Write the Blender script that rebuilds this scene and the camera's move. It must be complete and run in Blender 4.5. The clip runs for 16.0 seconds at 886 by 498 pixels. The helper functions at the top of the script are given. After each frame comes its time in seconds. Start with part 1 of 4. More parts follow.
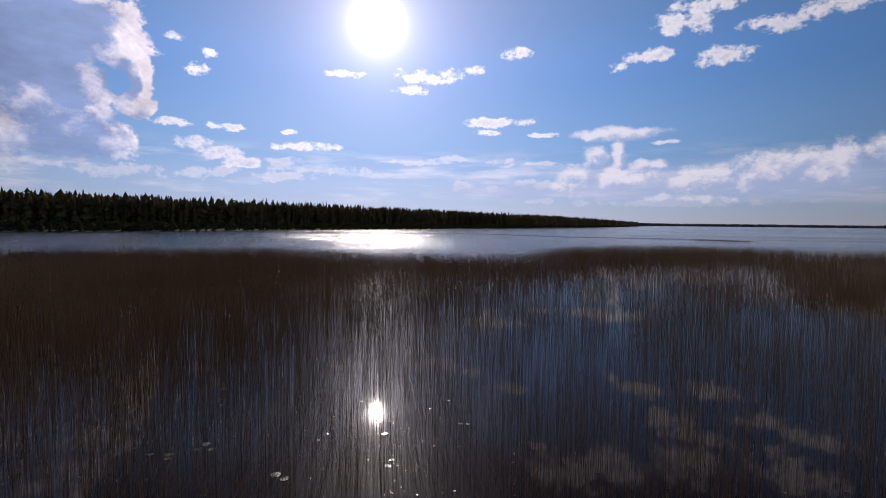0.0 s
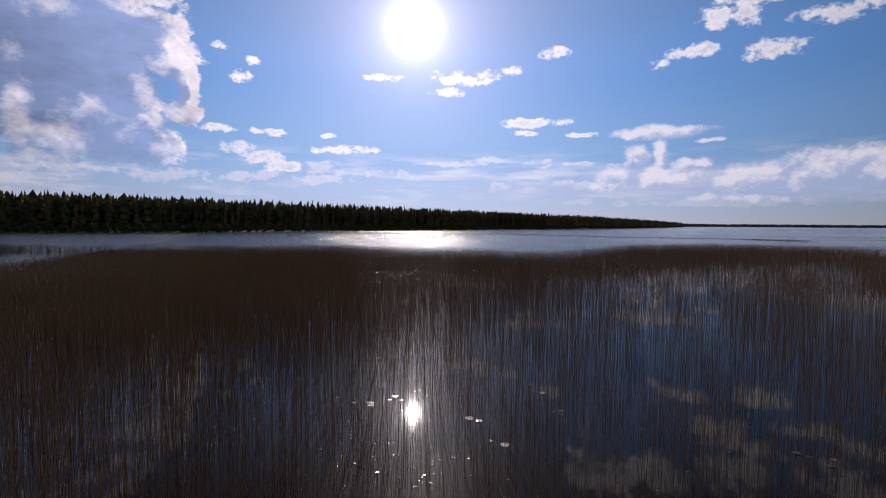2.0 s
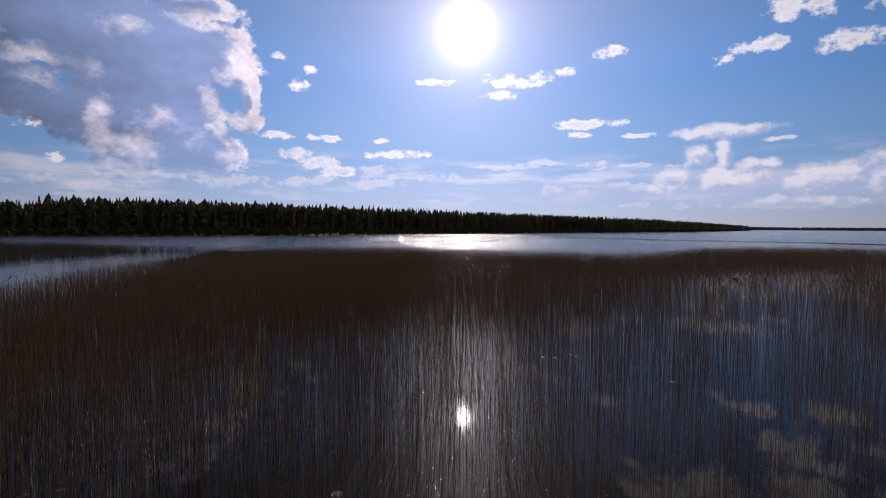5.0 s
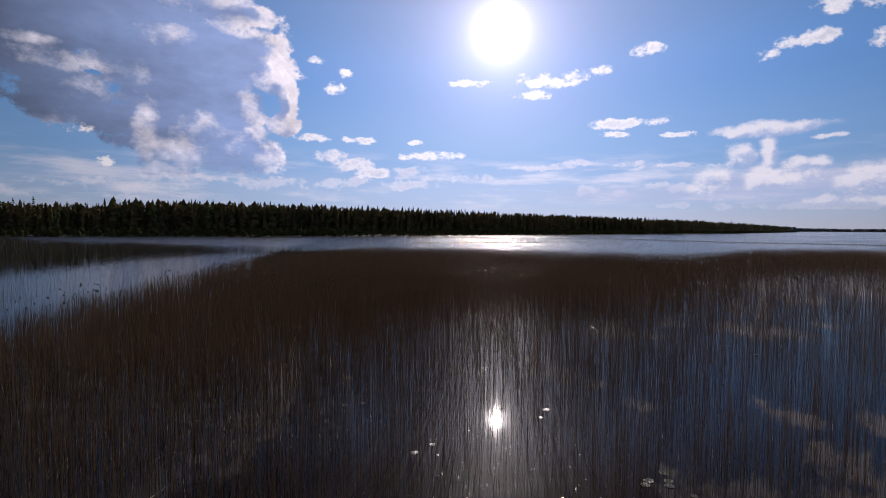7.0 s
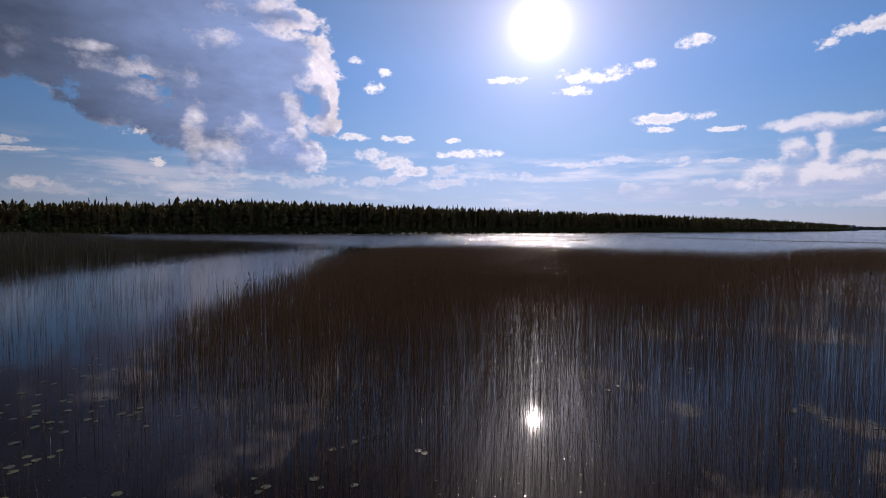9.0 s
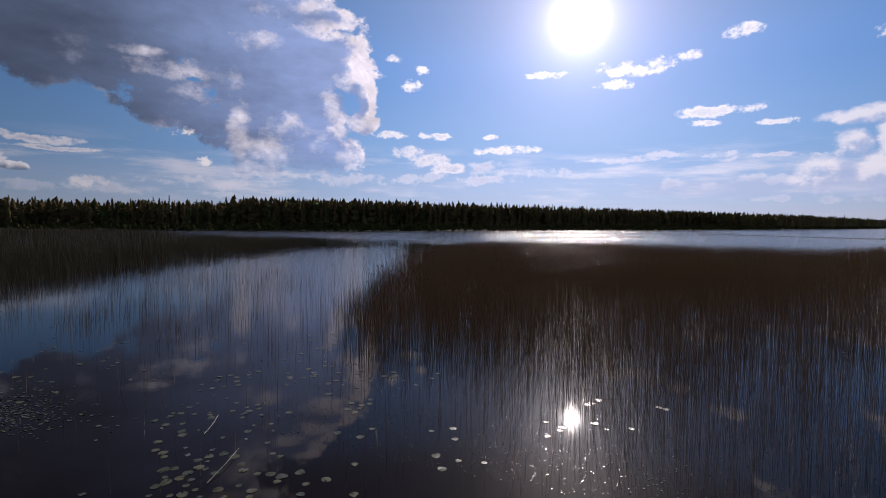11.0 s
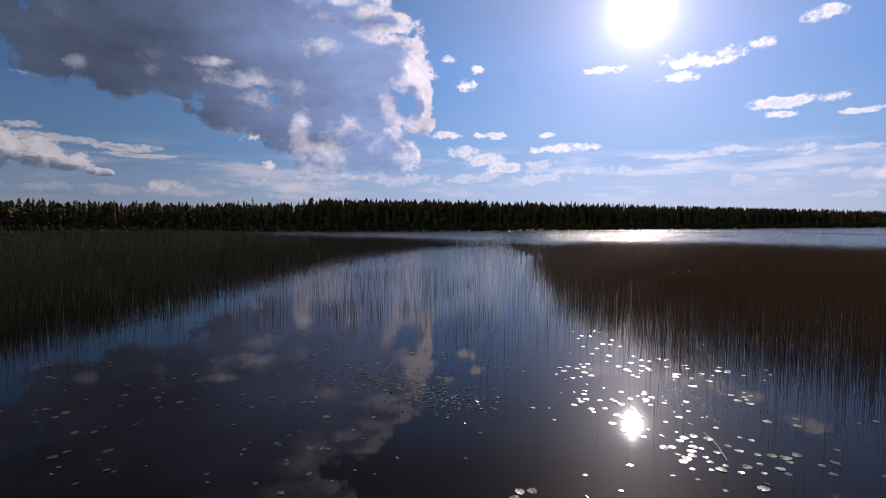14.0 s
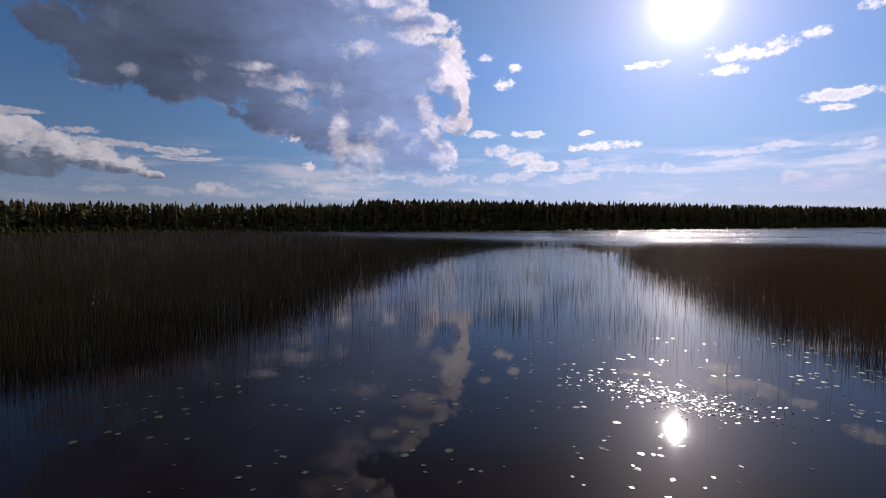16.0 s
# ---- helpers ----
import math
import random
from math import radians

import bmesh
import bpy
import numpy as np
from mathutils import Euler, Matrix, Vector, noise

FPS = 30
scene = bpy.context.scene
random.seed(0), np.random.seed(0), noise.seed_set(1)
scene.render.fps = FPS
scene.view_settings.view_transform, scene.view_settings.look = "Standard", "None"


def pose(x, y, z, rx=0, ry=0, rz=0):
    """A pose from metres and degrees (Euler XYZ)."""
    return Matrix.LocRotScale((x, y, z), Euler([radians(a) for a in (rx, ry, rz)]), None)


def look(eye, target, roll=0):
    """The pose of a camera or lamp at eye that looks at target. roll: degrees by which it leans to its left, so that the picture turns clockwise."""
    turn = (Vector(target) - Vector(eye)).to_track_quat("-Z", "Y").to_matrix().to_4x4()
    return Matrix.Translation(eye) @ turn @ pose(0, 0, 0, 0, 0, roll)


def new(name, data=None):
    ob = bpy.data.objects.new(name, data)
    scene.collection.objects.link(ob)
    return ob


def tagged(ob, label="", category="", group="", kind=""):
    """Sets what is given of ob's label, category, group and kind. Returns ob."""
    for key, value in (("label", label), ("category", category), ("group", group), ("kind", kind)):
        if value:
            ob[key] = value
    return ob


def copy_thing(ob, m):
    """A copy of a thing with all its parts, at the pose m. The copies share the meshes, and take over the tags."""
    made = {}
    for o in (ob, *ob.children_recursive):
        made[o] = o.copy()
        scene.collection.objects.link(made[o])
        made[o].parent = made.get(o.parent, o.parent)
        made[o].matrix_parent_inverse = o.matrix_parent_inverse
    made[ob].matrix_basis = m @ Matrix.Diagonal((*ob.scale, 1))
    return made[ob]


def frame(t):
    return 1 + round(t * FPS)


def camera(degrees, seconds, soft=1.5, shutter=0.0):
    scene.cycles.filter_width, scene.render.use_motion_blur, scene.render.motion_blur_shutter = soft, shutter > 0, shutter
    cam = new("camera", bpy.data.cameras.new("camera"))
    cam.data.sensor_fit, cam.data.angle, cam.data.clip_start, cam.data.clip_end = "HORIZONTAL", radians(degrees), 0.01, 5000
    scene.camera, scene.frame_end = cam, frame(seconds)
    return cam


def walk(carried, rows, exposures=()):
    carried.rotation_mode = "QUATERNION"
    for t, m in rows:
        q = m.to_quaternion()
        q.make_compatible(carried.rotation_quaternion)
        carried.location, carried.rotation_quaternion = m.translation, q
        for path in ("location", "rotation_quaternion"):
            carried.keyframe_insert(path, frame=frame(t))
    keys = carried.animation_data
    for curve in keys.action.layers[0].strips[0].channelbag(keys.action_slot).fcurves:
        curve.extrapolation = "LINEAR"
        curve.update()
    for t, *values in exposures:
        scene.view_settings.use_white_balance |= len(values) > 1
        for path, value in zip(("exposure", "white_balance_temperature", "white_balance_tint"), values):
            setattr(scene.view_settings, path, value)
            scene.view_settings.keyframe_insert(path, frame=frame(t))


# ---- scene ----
# ---------------------------------------------------------------- camera
cam = camera(82.50, 16.0, soft=0.95)
# seconds, x, y, z, yaw, pitch, roll
PATH = [
    (0.0, 0.00, 0.00, 5.46, 0.00, -2.95, 0.61),
    (0.5, -0.94, -0.38, 5.34, 1.14, -2.84, 0.58),
    (1.0, -1.82, -0.83, 5.21, 2.20, -2.83, 0.54),
    (1.5, -2.62, -1.41, 5.07, 3.19, -2.82, 0.47),
    (2.0, -3.35, -2.08, 4.95, 4.15, -2.81, 0.40),
    (2.5, -4.07, -2.80, 4.88, 5.14, -2.74, 0.35),
    (3.0, -4.76, -3.62, 4.84, 6.20, -2.70, 0.33),
    (3.5, -5.34, -4.56, 4.81, 7.13, -2.64, 0.32),
    (4.0, -5.95, -5.57, 4.82, 8.13, -2.57, 0.33),
    (4.5, -6.58, -6.67, 4.85, 9.06, -2.50, 0.34),
    (5.0, -7.24, -7.85, 4.89, 9.94, -2.45, 0.35),
    (5.5, -7.93, -9.11, 4.93, 10.82, -2.40, 0.38),
    (6.0, -8.65, -10.44, 4.96, 11.71, -2.37, 0.40),
    (6.5, -9.42, -11.84, 4.97, 12.66, -2.36, 0.41),
    (7.0, -10.23, -13.31, 4.98, 13.70, -2.35, 0.40),
    (7.5, -11.03, -14.79, 4.98, 14.69, -2.34, 0.37),
    (8.0, -11.82, -16.20, 4.98, 15.72, -2.37, 0.36),
    (8.5, -12.66, -17.55, 4.98, 16.87, -2.47, 0.39),
    (9.0, -13.56, -18.82, 4.98, 17.97, -2.61, 0.44),
    (9.5, -14.52, -20.01, 4.98, 19.04, -2.73, 0.46),
    (10.0, -15.55, -21.12, 4.97, 20.09, -2.83, 0.45),
    (10.5, -16.64, -22.16, 4.95, 21.12, -2.91, 0.44),
    (11.0, -17.81, -23.12, 4.93, 22.15, -2.97, 0.41),
    (11.5, -19.06, -24.02, 4.92, 23.19, -3.00, 0.36),
    (12.0, -20.39, -24.85, 4.93, 24.24, -2.99, 0.29),
    (12.5, -21.71, -25.65, 4.93, 25.31, -2.99, 0.22),
    (13.0, -23.03, -26.42, 4.94, 26.36, -3.00, 0.15),
    (13.5, -24.34, -27.22, 4.96, 27.36, -3.01, 0.10),
    (14.0, -25.69, -28.10, 4.98, 28.43, -3.02, 0.05),
    (14.5, -27.05, -29.05, 5.03, 29.42, -3.03, 0.02),
    (15.0, -28.42, -29.97, 5.11, 30.48, -3.03, 0.00),
    (15.5, -29.81, -30.88, 5.19, 31.52, -3.06, -0.05),
    (16.0, -31.19, -31.79, 5.28, 32.60, -3.06, -0.10),
]
walk(cam, [(t, pose(x, y, z, 90 + p, 0, w) @ pose(0, 0, 0, 0, 0, r)) for t, x, y, z, w, p, r in PATH],
     exposures=[(0.0, 0.13, 6850, 15), (16.0, 0.13, 6850, 15)])

# ---------------------------------------------------------------- sky and sun
SUN_AZ, SUN_EL = 7.5, 20.8          # degrees to the left of +y, and up
SUN_DIR = Vector((-math.sin(radians(SUN_AZ)) * math.cos(radians(SUN_EL)),
                  math.cos(radians(SUN_AZ)) * math.cos(radians(SUN_EL)), math.sin(radians(SUN_EL))))
lamp = bpy.data.lights.new("sun", "SUN")
lamp.energy, lamp.angle, lamp.color = 3.0, radians(0.53), (1.0, 0.91, 0.89)
sun = new("sun", lamp)
sun.matrix_world = look(SUN_DIR * 300, (0, 0, 0))

# clouds: azimuth, elevation, half width, half height, in degrees
BIG = [(46.3, 19.5, 11.1, 5.85), (37.8, 16.1, 6.9, 5.4), (33.6, 17.1, 3, 3.4), (35, 20.8, 4.1, 1.2), (38.4, 22.8, 4, 1.8),
        (30.6, 13.7, 1.1, 2.15), (31.1, 10.7, 1.7, 1.1), (35.2, 11.3, 1.8, 2.55), (36.6, 8.5, 3.8, 3.35), (33.2, 7.6, 2.1, 1.95),
        (41.7, 6.8, 3.2, 1.95), (44.1, 8.8, 1.7, 2.9), (41.6, 11.9, 4.9, 4.1), (52.7, 14.7, 6.1, 3.3), (60.6, 15.6, 8.3, 3.55),
        (56.4, 19.5, 13.5, 5.5), (66.1, 15.6, 4, 2.5), (69.6, 17, 2.4, 1.9), (51.4, 25, 9.2, 4.25), (64.9, 24.8, 14.2, 5.5),
        (46.1, 31.5, 7.6, 4.7), (80, 22, 7.5, 5), (70, 31, 13, 6), (50, 11.2, 4, 2.1), (46.4, 9.5, 2.8, 2.05)]
HOLES = [(32.7, 13.3, 1.0, 0.6), (32.5, 12.2, 0.5, 0.8), (48.2, 13.9, 0.9, 0.25)]
VEILS = [(-33.0, 4.6, 9.0, 1.9), (-20.0, 4.0, 8.0, 1.4), (-46.0, 5.0, 6.0, 2.2), (-8.0, 3.6, 9.0, 0.9)]
BRIGHT = [(34.1, 20, 2.7, 0.7), (36.9, 21.9, 1.5, 0.6), (39.5, 22.9, 1.6, 0.5), (31.2, 17.8, 0.7, 1.9), (30.6, 15, 0.7, 1.35),
        (29.8, 12, 0.6, 0.7), (42.2, 18.3, 1.9, 0.85), (49.9, 14.6, 3.1, 0.85), (52.4, 15.9, 2.2, 0.4), (44.1, 9.1, 0.9, 2.5),
        (41.3, 7.4, 1.9, 1.35), (42.9, 5.8, 1.5, 0.6), (34.7, 12.5, 0.7, 1.4), (33.3, 9.9, 0.8, 1.25), (31.4, 10.6, 1.6, 0.85),
        (32.2, 7.6, 1.4, 1.25), (56.5, 11.6, 0.9, 0.5), (64, 14.2, 0.7, 0.5), (71.8, 15.3, 0.8, 0.4), (67.9, 12.5, 1.2, 0.3),
        (44.5, 25.3, 2.7, 0.75), (46.2, 27.9, 2.4, 1)]
HEAP = [(72.4, 8, 2.1, 1.05), (70.1, 7, 2.1, 1.2), (67.3, 6.2, 2.5, 1.2), (64.7, 5.4, 1.8, 0.75), (62.6, 4.7, 1.2, 0.35),
        (72.1, 5.3, 3.5, 1.25), (76.6, 6.8, 3.6, 2.45)]
TOWER = [(-18.9, 9.6, 3.2, 0.55), (-21.4, 9.8, 0.8, 0.4), (-16.3, 9.4, 0.9, 0.45), (-18.9, 7.5, 0.6, 1.7), (-16.5, 7.1, 1, 1.05),
        (-15.2, 4.6, 1.9, 1.25), (-18.6, 4.7, 2.8, 1.2), (-21.7, 5.1, 2.2, 1.15), (-22.5, 6.2, 1.1, 0.45), (-21, 6.2, 1.2, 0.55),
        (-23.3, 8.5, 0.9, 0.2), (-14.1, 4.1, 1.5, 0.7), (-27.4, 5.3, 2.6, 0.3), (-27.3, 4.4, 3.5, 1.2), (-30.8, 4.3, 1.2, 1),
        (-34.3, 5.7, 4.1, 1.15), (-38.4, 6.1, 1, 1.45), (-40.8, 6.7, 1.3, 1.05), (-45.4, 5.3, 2.9, 1.2), (-26.4, 2.7, 4.1, 0.5)]
NEAR = [(26.2, 7.8, 1.6, 0.85), (24, 6.9, 2.1, 0.75), (21.6, 6.1, 2, 0.55), (72.4, 9.6, 1.6, 0.3), (68, 8.4, 2.1, 0.35),
        (66.8, 7.5, 3.4, 0.4), (60.3, 7.1, 2.4, 0.4), (59.6, 6.4, 3, 0.2), (57.3, 3.7, 1.4, 0.6), (75.6, 9.4, 2.7, 0.45)]
SMALL = [(11.3, 15.8, 2.5, 0.4), (2.0, 15.9, 3.6, 0.8), (3.7, 14.4, 1.9, 0.5), (-3.5, 16.6, 1.0, 0.5), (-7.8, 18.0, 1.5, 0.7),
         (-6.4, 11.1, 4.1, 0.5), (-5.0, 10.0, 1.4, 0.3), (-11.2, 9.7, 1.6, 0.3), (-24.8, 19.7, 3.1, 1.1), (-26.8, 20.8, 3.5, 0.8),
         (-32.9, 18.3, 2.7, 0.9), (-37.1, 18.9, 3.0, 0.7), (-22.2, 17.0, 2.7, 0.7), (-28.4, 16.2, 2.9, 0.9), (-18.4, 16.0, 1.0, 0.5),
         (27.9, 17.5, 0.8, 0.4), (15.3, 8.1, 4.0, 0.5), (16.7, 9.5, 0.8, 0.3), (23.1, 9.6, 1.7, 0.4), (28.4, 9.6, 2.0, 0.4)]
HIGH = [(-14.2, 25.8, 4.2, 1.9), (-19.6, 24.8, 3.0, 1.9), (-26.5, 23.2, 3.0, 2.0), (-36.0, 22.2, 4.0, 1.8), (-10.5, 23.7, 1.6, 0.5),
        (-44.0, 24.5, 5.0, 2.4), (-31.0, 27.5, 5.0, 1.2)]
PUFFS = [(25.8, 14.8, 1.1, 0.6), (24.5, 16.5, 0.7, 0.5), (47.4, 6.0, 0.8, 0.5), (49.2, 9.0, 1.2, 0.5)]
BAND = [(-3.2, 7, 5.3, 0.3), (2.9, 6.7, 3.7, 0.3), (-11, 6.4, 4.3, 0.2), (13, 5.6, 5.1, 0.6), (18.7, 6.2, 3.7, 0.45),
        (18.1, 4.7, 4.8, 0.45), (-2.1, 4.2, 1.2, 0.55), (-5.1, 4, 1.3, 0.45), (-9, 4.4, 1.6, 0.45), (-11.4, 4.2, 1, 0.4),
        (-10.6, 2.6, 1.7, 0.3), (-21.2, 2.3, 1.1, 0.25), (24.3, 5, 3.6, 0.55), (46.6, 3.9, 6.6, 0.55), (41.7, 4.9, 4.4, 0.5),
        (32.8, 4.6, 4.4, 0.65), (63.3, 3.2, 7.1, 0.35), (-23.8, 2.3, 10.6, 0.4), (60, 3, 14, 0.5)]


class Graph:
    """Short hand for node trees."""

    def __init__(self, tree):
        self.tree = tree
        tree.nodes.clear()

    def add(self, kind, **props):
        n = self.tree.nodes.new(kind)
        for k, v in props.items():
            if k == "operation":
                n.operation = v
            elif k == "data_type":
                n.data_type = v
            elif k == "blend_type":
                n.blend_type = v
        return n

    def put(self, socket, value):
        if isinstance(value, bpy.types.NodeSocket):
            self.tree.links.new(value, socket)
        else:
            socket.default_value = value

    def math(self, op, a, b=0.0, c=0.0, clamp=False):
        n = self.add("ShaderNodeMath", operation=op)
        n.use_clamp = clamp
        for s, v in zip(n.inputs, (a, b, c)):
            self.put(s, v)
        return n.outputs[0]

    def vmath(self, op, a, b=(0, 0, 0), c=(0, 0, 0)):
        n = self.add("ShaderNodeVectorMath", operation=op)
        for s, v in zip(n.inputs, (a, b, c)):
            self.put(s, v)
        return n.outputs["Value"] if op in ("DOT_PRODUCT", "LENGTH") else n.outputs["Vector"]

    def noise(self, vec, scale, detail=4.0, rough=0.55, dist=0.0):
        n = self.add("ShaderNodeTexNoise")
        for key, v in (("Vector", vec), ("Scale", scale), ("Detail", detail), ("Roughness", rough), ("Distortion", dist)):
            self.put(n.inputs[key], v)
        return n.outputs["Fac"], n.outputs["Color"]

    def ramp(self, fac, lo, hi, a=0.0, b=1.0):
        n = self.add("ShaderNodeMapRange")
        n.interpolation_type = "SMOOTHSTEP"
        for key, v in (("Value", fac), ("From Min", lo), ("From Max", hi), ("To Min", a), ("To Max", b)):
            self.put(n.inputs[key], v)
        return n.outputs["Result"]

    def mix(self, fac, a, b, blend="MIX"):
        n = self.add("ShaderNodeMix", data_type="RGBA", blend_type=blend)
        cols = [s for s in n.inputs if s.type == "RGBA"]
        self.put(n.inputs[0], fac)
        self.put(cols[0], a)
        self.put(cols[1], b)
        return [s for s in n.outputs if s.type == "RGBA"][0]


def rgb(r, g, b):
    return (r, g, b, 1.0)


world = bpy.data.worlds.new("sky")
scene.world = world
world.use_nodes = True
g = Graph(world.node_tree)
way = g.add("ShaderNodeTexCoord").outputs["Generated"]
sep = g.add("ShaderNodeSeparateXYZ")
g.put(sep.inputs[0], way)
az = g.math("MULTIPLY", g.math("ARCTAN2", g.math("MULTIPLY", sep.outputs[0], -1.0), sep.outputs[1]), 180 / math.pi)
el = g.math("MULTIPLY", g.math("ARCSINE", sep.outputs[2]), 180 / math.pi)
comb = g.add("ShaderNodeCombineXYZ")
g.put(comb.inputs[0], az)
g.put(comb.inputs[1], el)
spot = comb.outputs[0]
flat = g.vmath("MULTIPLY", way, (1, 1, 1.35))


def lumps(vec, scale, octaves=3):
    """Round billows with creases between, in a few sizes, about -0.4 to 0.9."""
    total = None
    for k in range(octaves):
        n, _ = g.noise(vec, scale * 2.15 ** k, 1, 0.5)
        b = g.math("MULTIPLY", g.math("SUBTRACT", g.math("ABSOLUTE", g.math("MULTIPLY_ADD", n, 4.0, -2.0)), 0.38), 0.58 ** k)
        total = b if total is None else g.math("ADD", total, b)
    return total


def heaped(p, blobs):
    """One at the heart of the nearest ellipse, nought at its edge."""
    near = None
    for a, e, w, h in blobs:
        w, h = 1.12 * w, 1.12 * h
        v = g.vmath("MULTIPLY_ADD", p, (1 / w, 1 / h, 0), (-a / w, -e / h, 0))
        d = g.vmath("DOT_PRODUCT", v, v)
        near = d if near is None else g.math("SMOOTH_MIN", near, d, 0.3)
    return g.math("SUBTRACT", 1.0, near)


def clouds(blobs, warp, warp_scale, fine, amp, lo=0.0, hi=0.3, lump=0.35):
    """Cloud mask, thickness and billow relief from soft ellipses with ragged edges; the relief is lit from the sun's side."""
    _, w1 = g.noise(flat, warp_scale, 6, 0.62)
    p = g.vmath("ADD", spot, g.vmath("MULTIPLY", g.vmath("SUBTRACT", w1, (0.5, 0.5, 0.5)), (warp * 2.6, warp * 1.5, 0)))
    body = g.math("MINIMUM", heaped(p, blobs), 1.0)
    f, _ = g.noise(flat, fine, 10, 0.66)
    bent = g.vmath("MULTIPLY_ADD", w1, (0.05, 0.05, 0.05), flat)
    puff = lumps(bent, fine * 0.55)
    towards = g.vmath("MULTIPLY_ADD", g.vmath("SUBTRACT", SUN_FLAT, flat), (0.016, 0.016, 0.016), bent)
    relief = g.math("SUBTRACT", puff, lumps(towards, fine * 0.55))
    dens = g.math("ADD", body, g.math("MULTIPLY", g.math("SUBTRACT", f, 0.5), amp))
    dens = g.math("ADD", dens, g.math("MULTIPLY", puff, lump))
    return g.ramp(dens, lo, hi), dens, relief, p


SUN_FLAT = (SUN_DIR.x, SUN_DIR.y, SUN_DIR.z * 1.35)
sky = g.add("ShaderNodeTexSky")
sky.sky_type, sky.sun_disc = "NISHITA", False
sky.sun_elevation, sky.sun_rotation = radians(SUN_EL), radians(-SUN_AZ) % (2 * math.pi)
sky.air_density, sky.dust_density, sky.ozone_density = 1.0, 0.0, 3.0
clear = g.vmath("MULTIPLY", sky.outputs[0], (0.05, 0.06, 0.075))
fall = g.add("ShaderNodeValToRGB")
fall.color_ramp.interpolation = "EASE"
stops = ((0.0, (0.40, 0.45, 0.66)), (0.06, (0.30, 0.42, 0.70)), (0.14, (0.155, 0.335, 0.66)), (0.28, (0.088, 0.265, 0.63)), (0.38, (0.082, 0.22, 0.50)), (0.45, (0.068, 0.105, 0.18)), (0.8, (0.05, 0.07, 0.12)))
while len(fall.color_ramp.elements) < len(stops):
    fall.color_ramp.elements.new(0.5)
for e, (at, c) in zip(fall.color_ramp.elements, stops):
    e.position, e.color = at, rgb(*c)
g.put(fall.inputs[0], sep.outputs[2])
ang = g.math("MULTIPLY", g.math("ARCCOSINE", g.math("MINIMUM", g.vmath("DOT_PRODUCT", way, tuple(SUN_DIR)), 1.0)), 180 / math.pi)
deep = g.vmath("SCALE", fall.outputs[0])
turned = g.ramp(ang, 80.0, 125.0)               # the sky opposite the sun is fully lit again
g.put(deep.node.inputs["Scale"], g.math("ADD", g.ramp(ang, 12.0, 62.0, 1.05, 0.40), g.math("MULTIPLY", turned, 0.15)))
base = g.mix(0.82, clear, deep)

# the bright ring of air round the sun, and the sun's own disc
core = g.math("MINIMUM", g.math("MULTIPLY", g.math("POWER", g.math("DIVIDE", 2.36, g.math("MAXIMUM", ang, 0.45)), 3.6), 0.5), 45.0)
halo = g.math("MULTIPLY", g.math("EXPONENT", g.math("MULTIPLY", ang, -1 / 10.0)), 0.6)
halo = g.math("ADD", halo, g.math("MULTIPLY", g.math("EXPONENT", g.math("MULTIPLY", ang, -1 / 3.0)), 0.55))
glow = g.vmath("MULTIPLY_ADD", (1.0, 0.97, 1.0), core, g.vmath("MULTIPLY", (0.92, 0.82, 0.97), halo))


def lit(colour, amount):
    n = g.vmath("SCALE", colour)
    g.put(n.node.inputs["Scale"], amount)
    return n


side = g.ramp(ang, 12.0, 66.0, 1.0, 0.46)      # lit rims are brightest near the sun
m6, d6, f6, _ = clouds(BAND, 1.2, 14.0, 26.0, 7.0, 0.0, 1.7, 0.3)
c6 = g.mix(g.ramp(d6, 0.5, 1.6), rgb(0.80, 0.79, 0.90), rgb(0.50, 0.55, 0.76))
col = g.mix(g.math("MULTIPLY", m6, g.ramp(el, 1.5, 6.0, 0.5, 0.9)), base, lit(c6, g.math("MULTIPLY", side, g.math("MULTIPLY_ADD", f6, 0.15, 1.0))))
reach, _ = g.noise(g.vmath("MULTIPLY", way, (1, 1, 7.0)), 5.0, 8, 0.62)
veil = g.math("MULTIPLY", g.math("MULTIPLY", g.ramp(reach, 0.45, 0.7), g.ramp(el, 1.2, 3.5)), g.ramp(el, 5.5, 9.0, 0.7, 0.0))
col = g.mix(veil, col, lit((0.70, 0.71, 0.86), side))   # thin far streaks low over the lake
haze = g.math("MULTIPLY", g.ramp(heaped(spot, VEILS), -0.6, 0.9), 0.45)
col = g.mix(haze, col, rgb(0.36, 0.43, 0.66))           # pale layer behind the far towers
m2, d2, f2, p2 = clouds(TOWER, 0.6, 20.0, 24.0, 5.0, -1.0, 0.8, 0.4)
edge2 = g.math("SUBTRACT", d2, heaped(g.vmath("ADD", p2, (0.7, 0.45, 0.0)), TOWER))
c2 = g.mix(g.ramp(g.math("MULTIPLY_ADD", f2, 0.5, edge2), -0.7, 0.9), rgb(0.36, 0.44, 0.68), rgb(0.76, 0.75, 0.86))
c2 = lit(c2, g.math("MULTIPLY_ADD", side, 0.5, 0.5))
col = g.mix(g.math("MULTIPLY", m2, g.ramp(el, 1.5, 6.5, 0.5, 0.8)), col, c2)
m7, d7, f7, _ = clouds(NEAR, 0.5, 22.0, 26.0, 4.6, -0.2, 0.7, 0.4)
c7 = g.mix(g.ramp(g.math("MULTIPLY_ADD", f7, -0.5, d7), 0.4, 1.5), rgb(0.80, 0.79, 0.90), rgb(0.42, 0.48, 0.68))
col = g.mix(g.math("MULTIPLY", m7, 0.84), col, lit(c7, side))
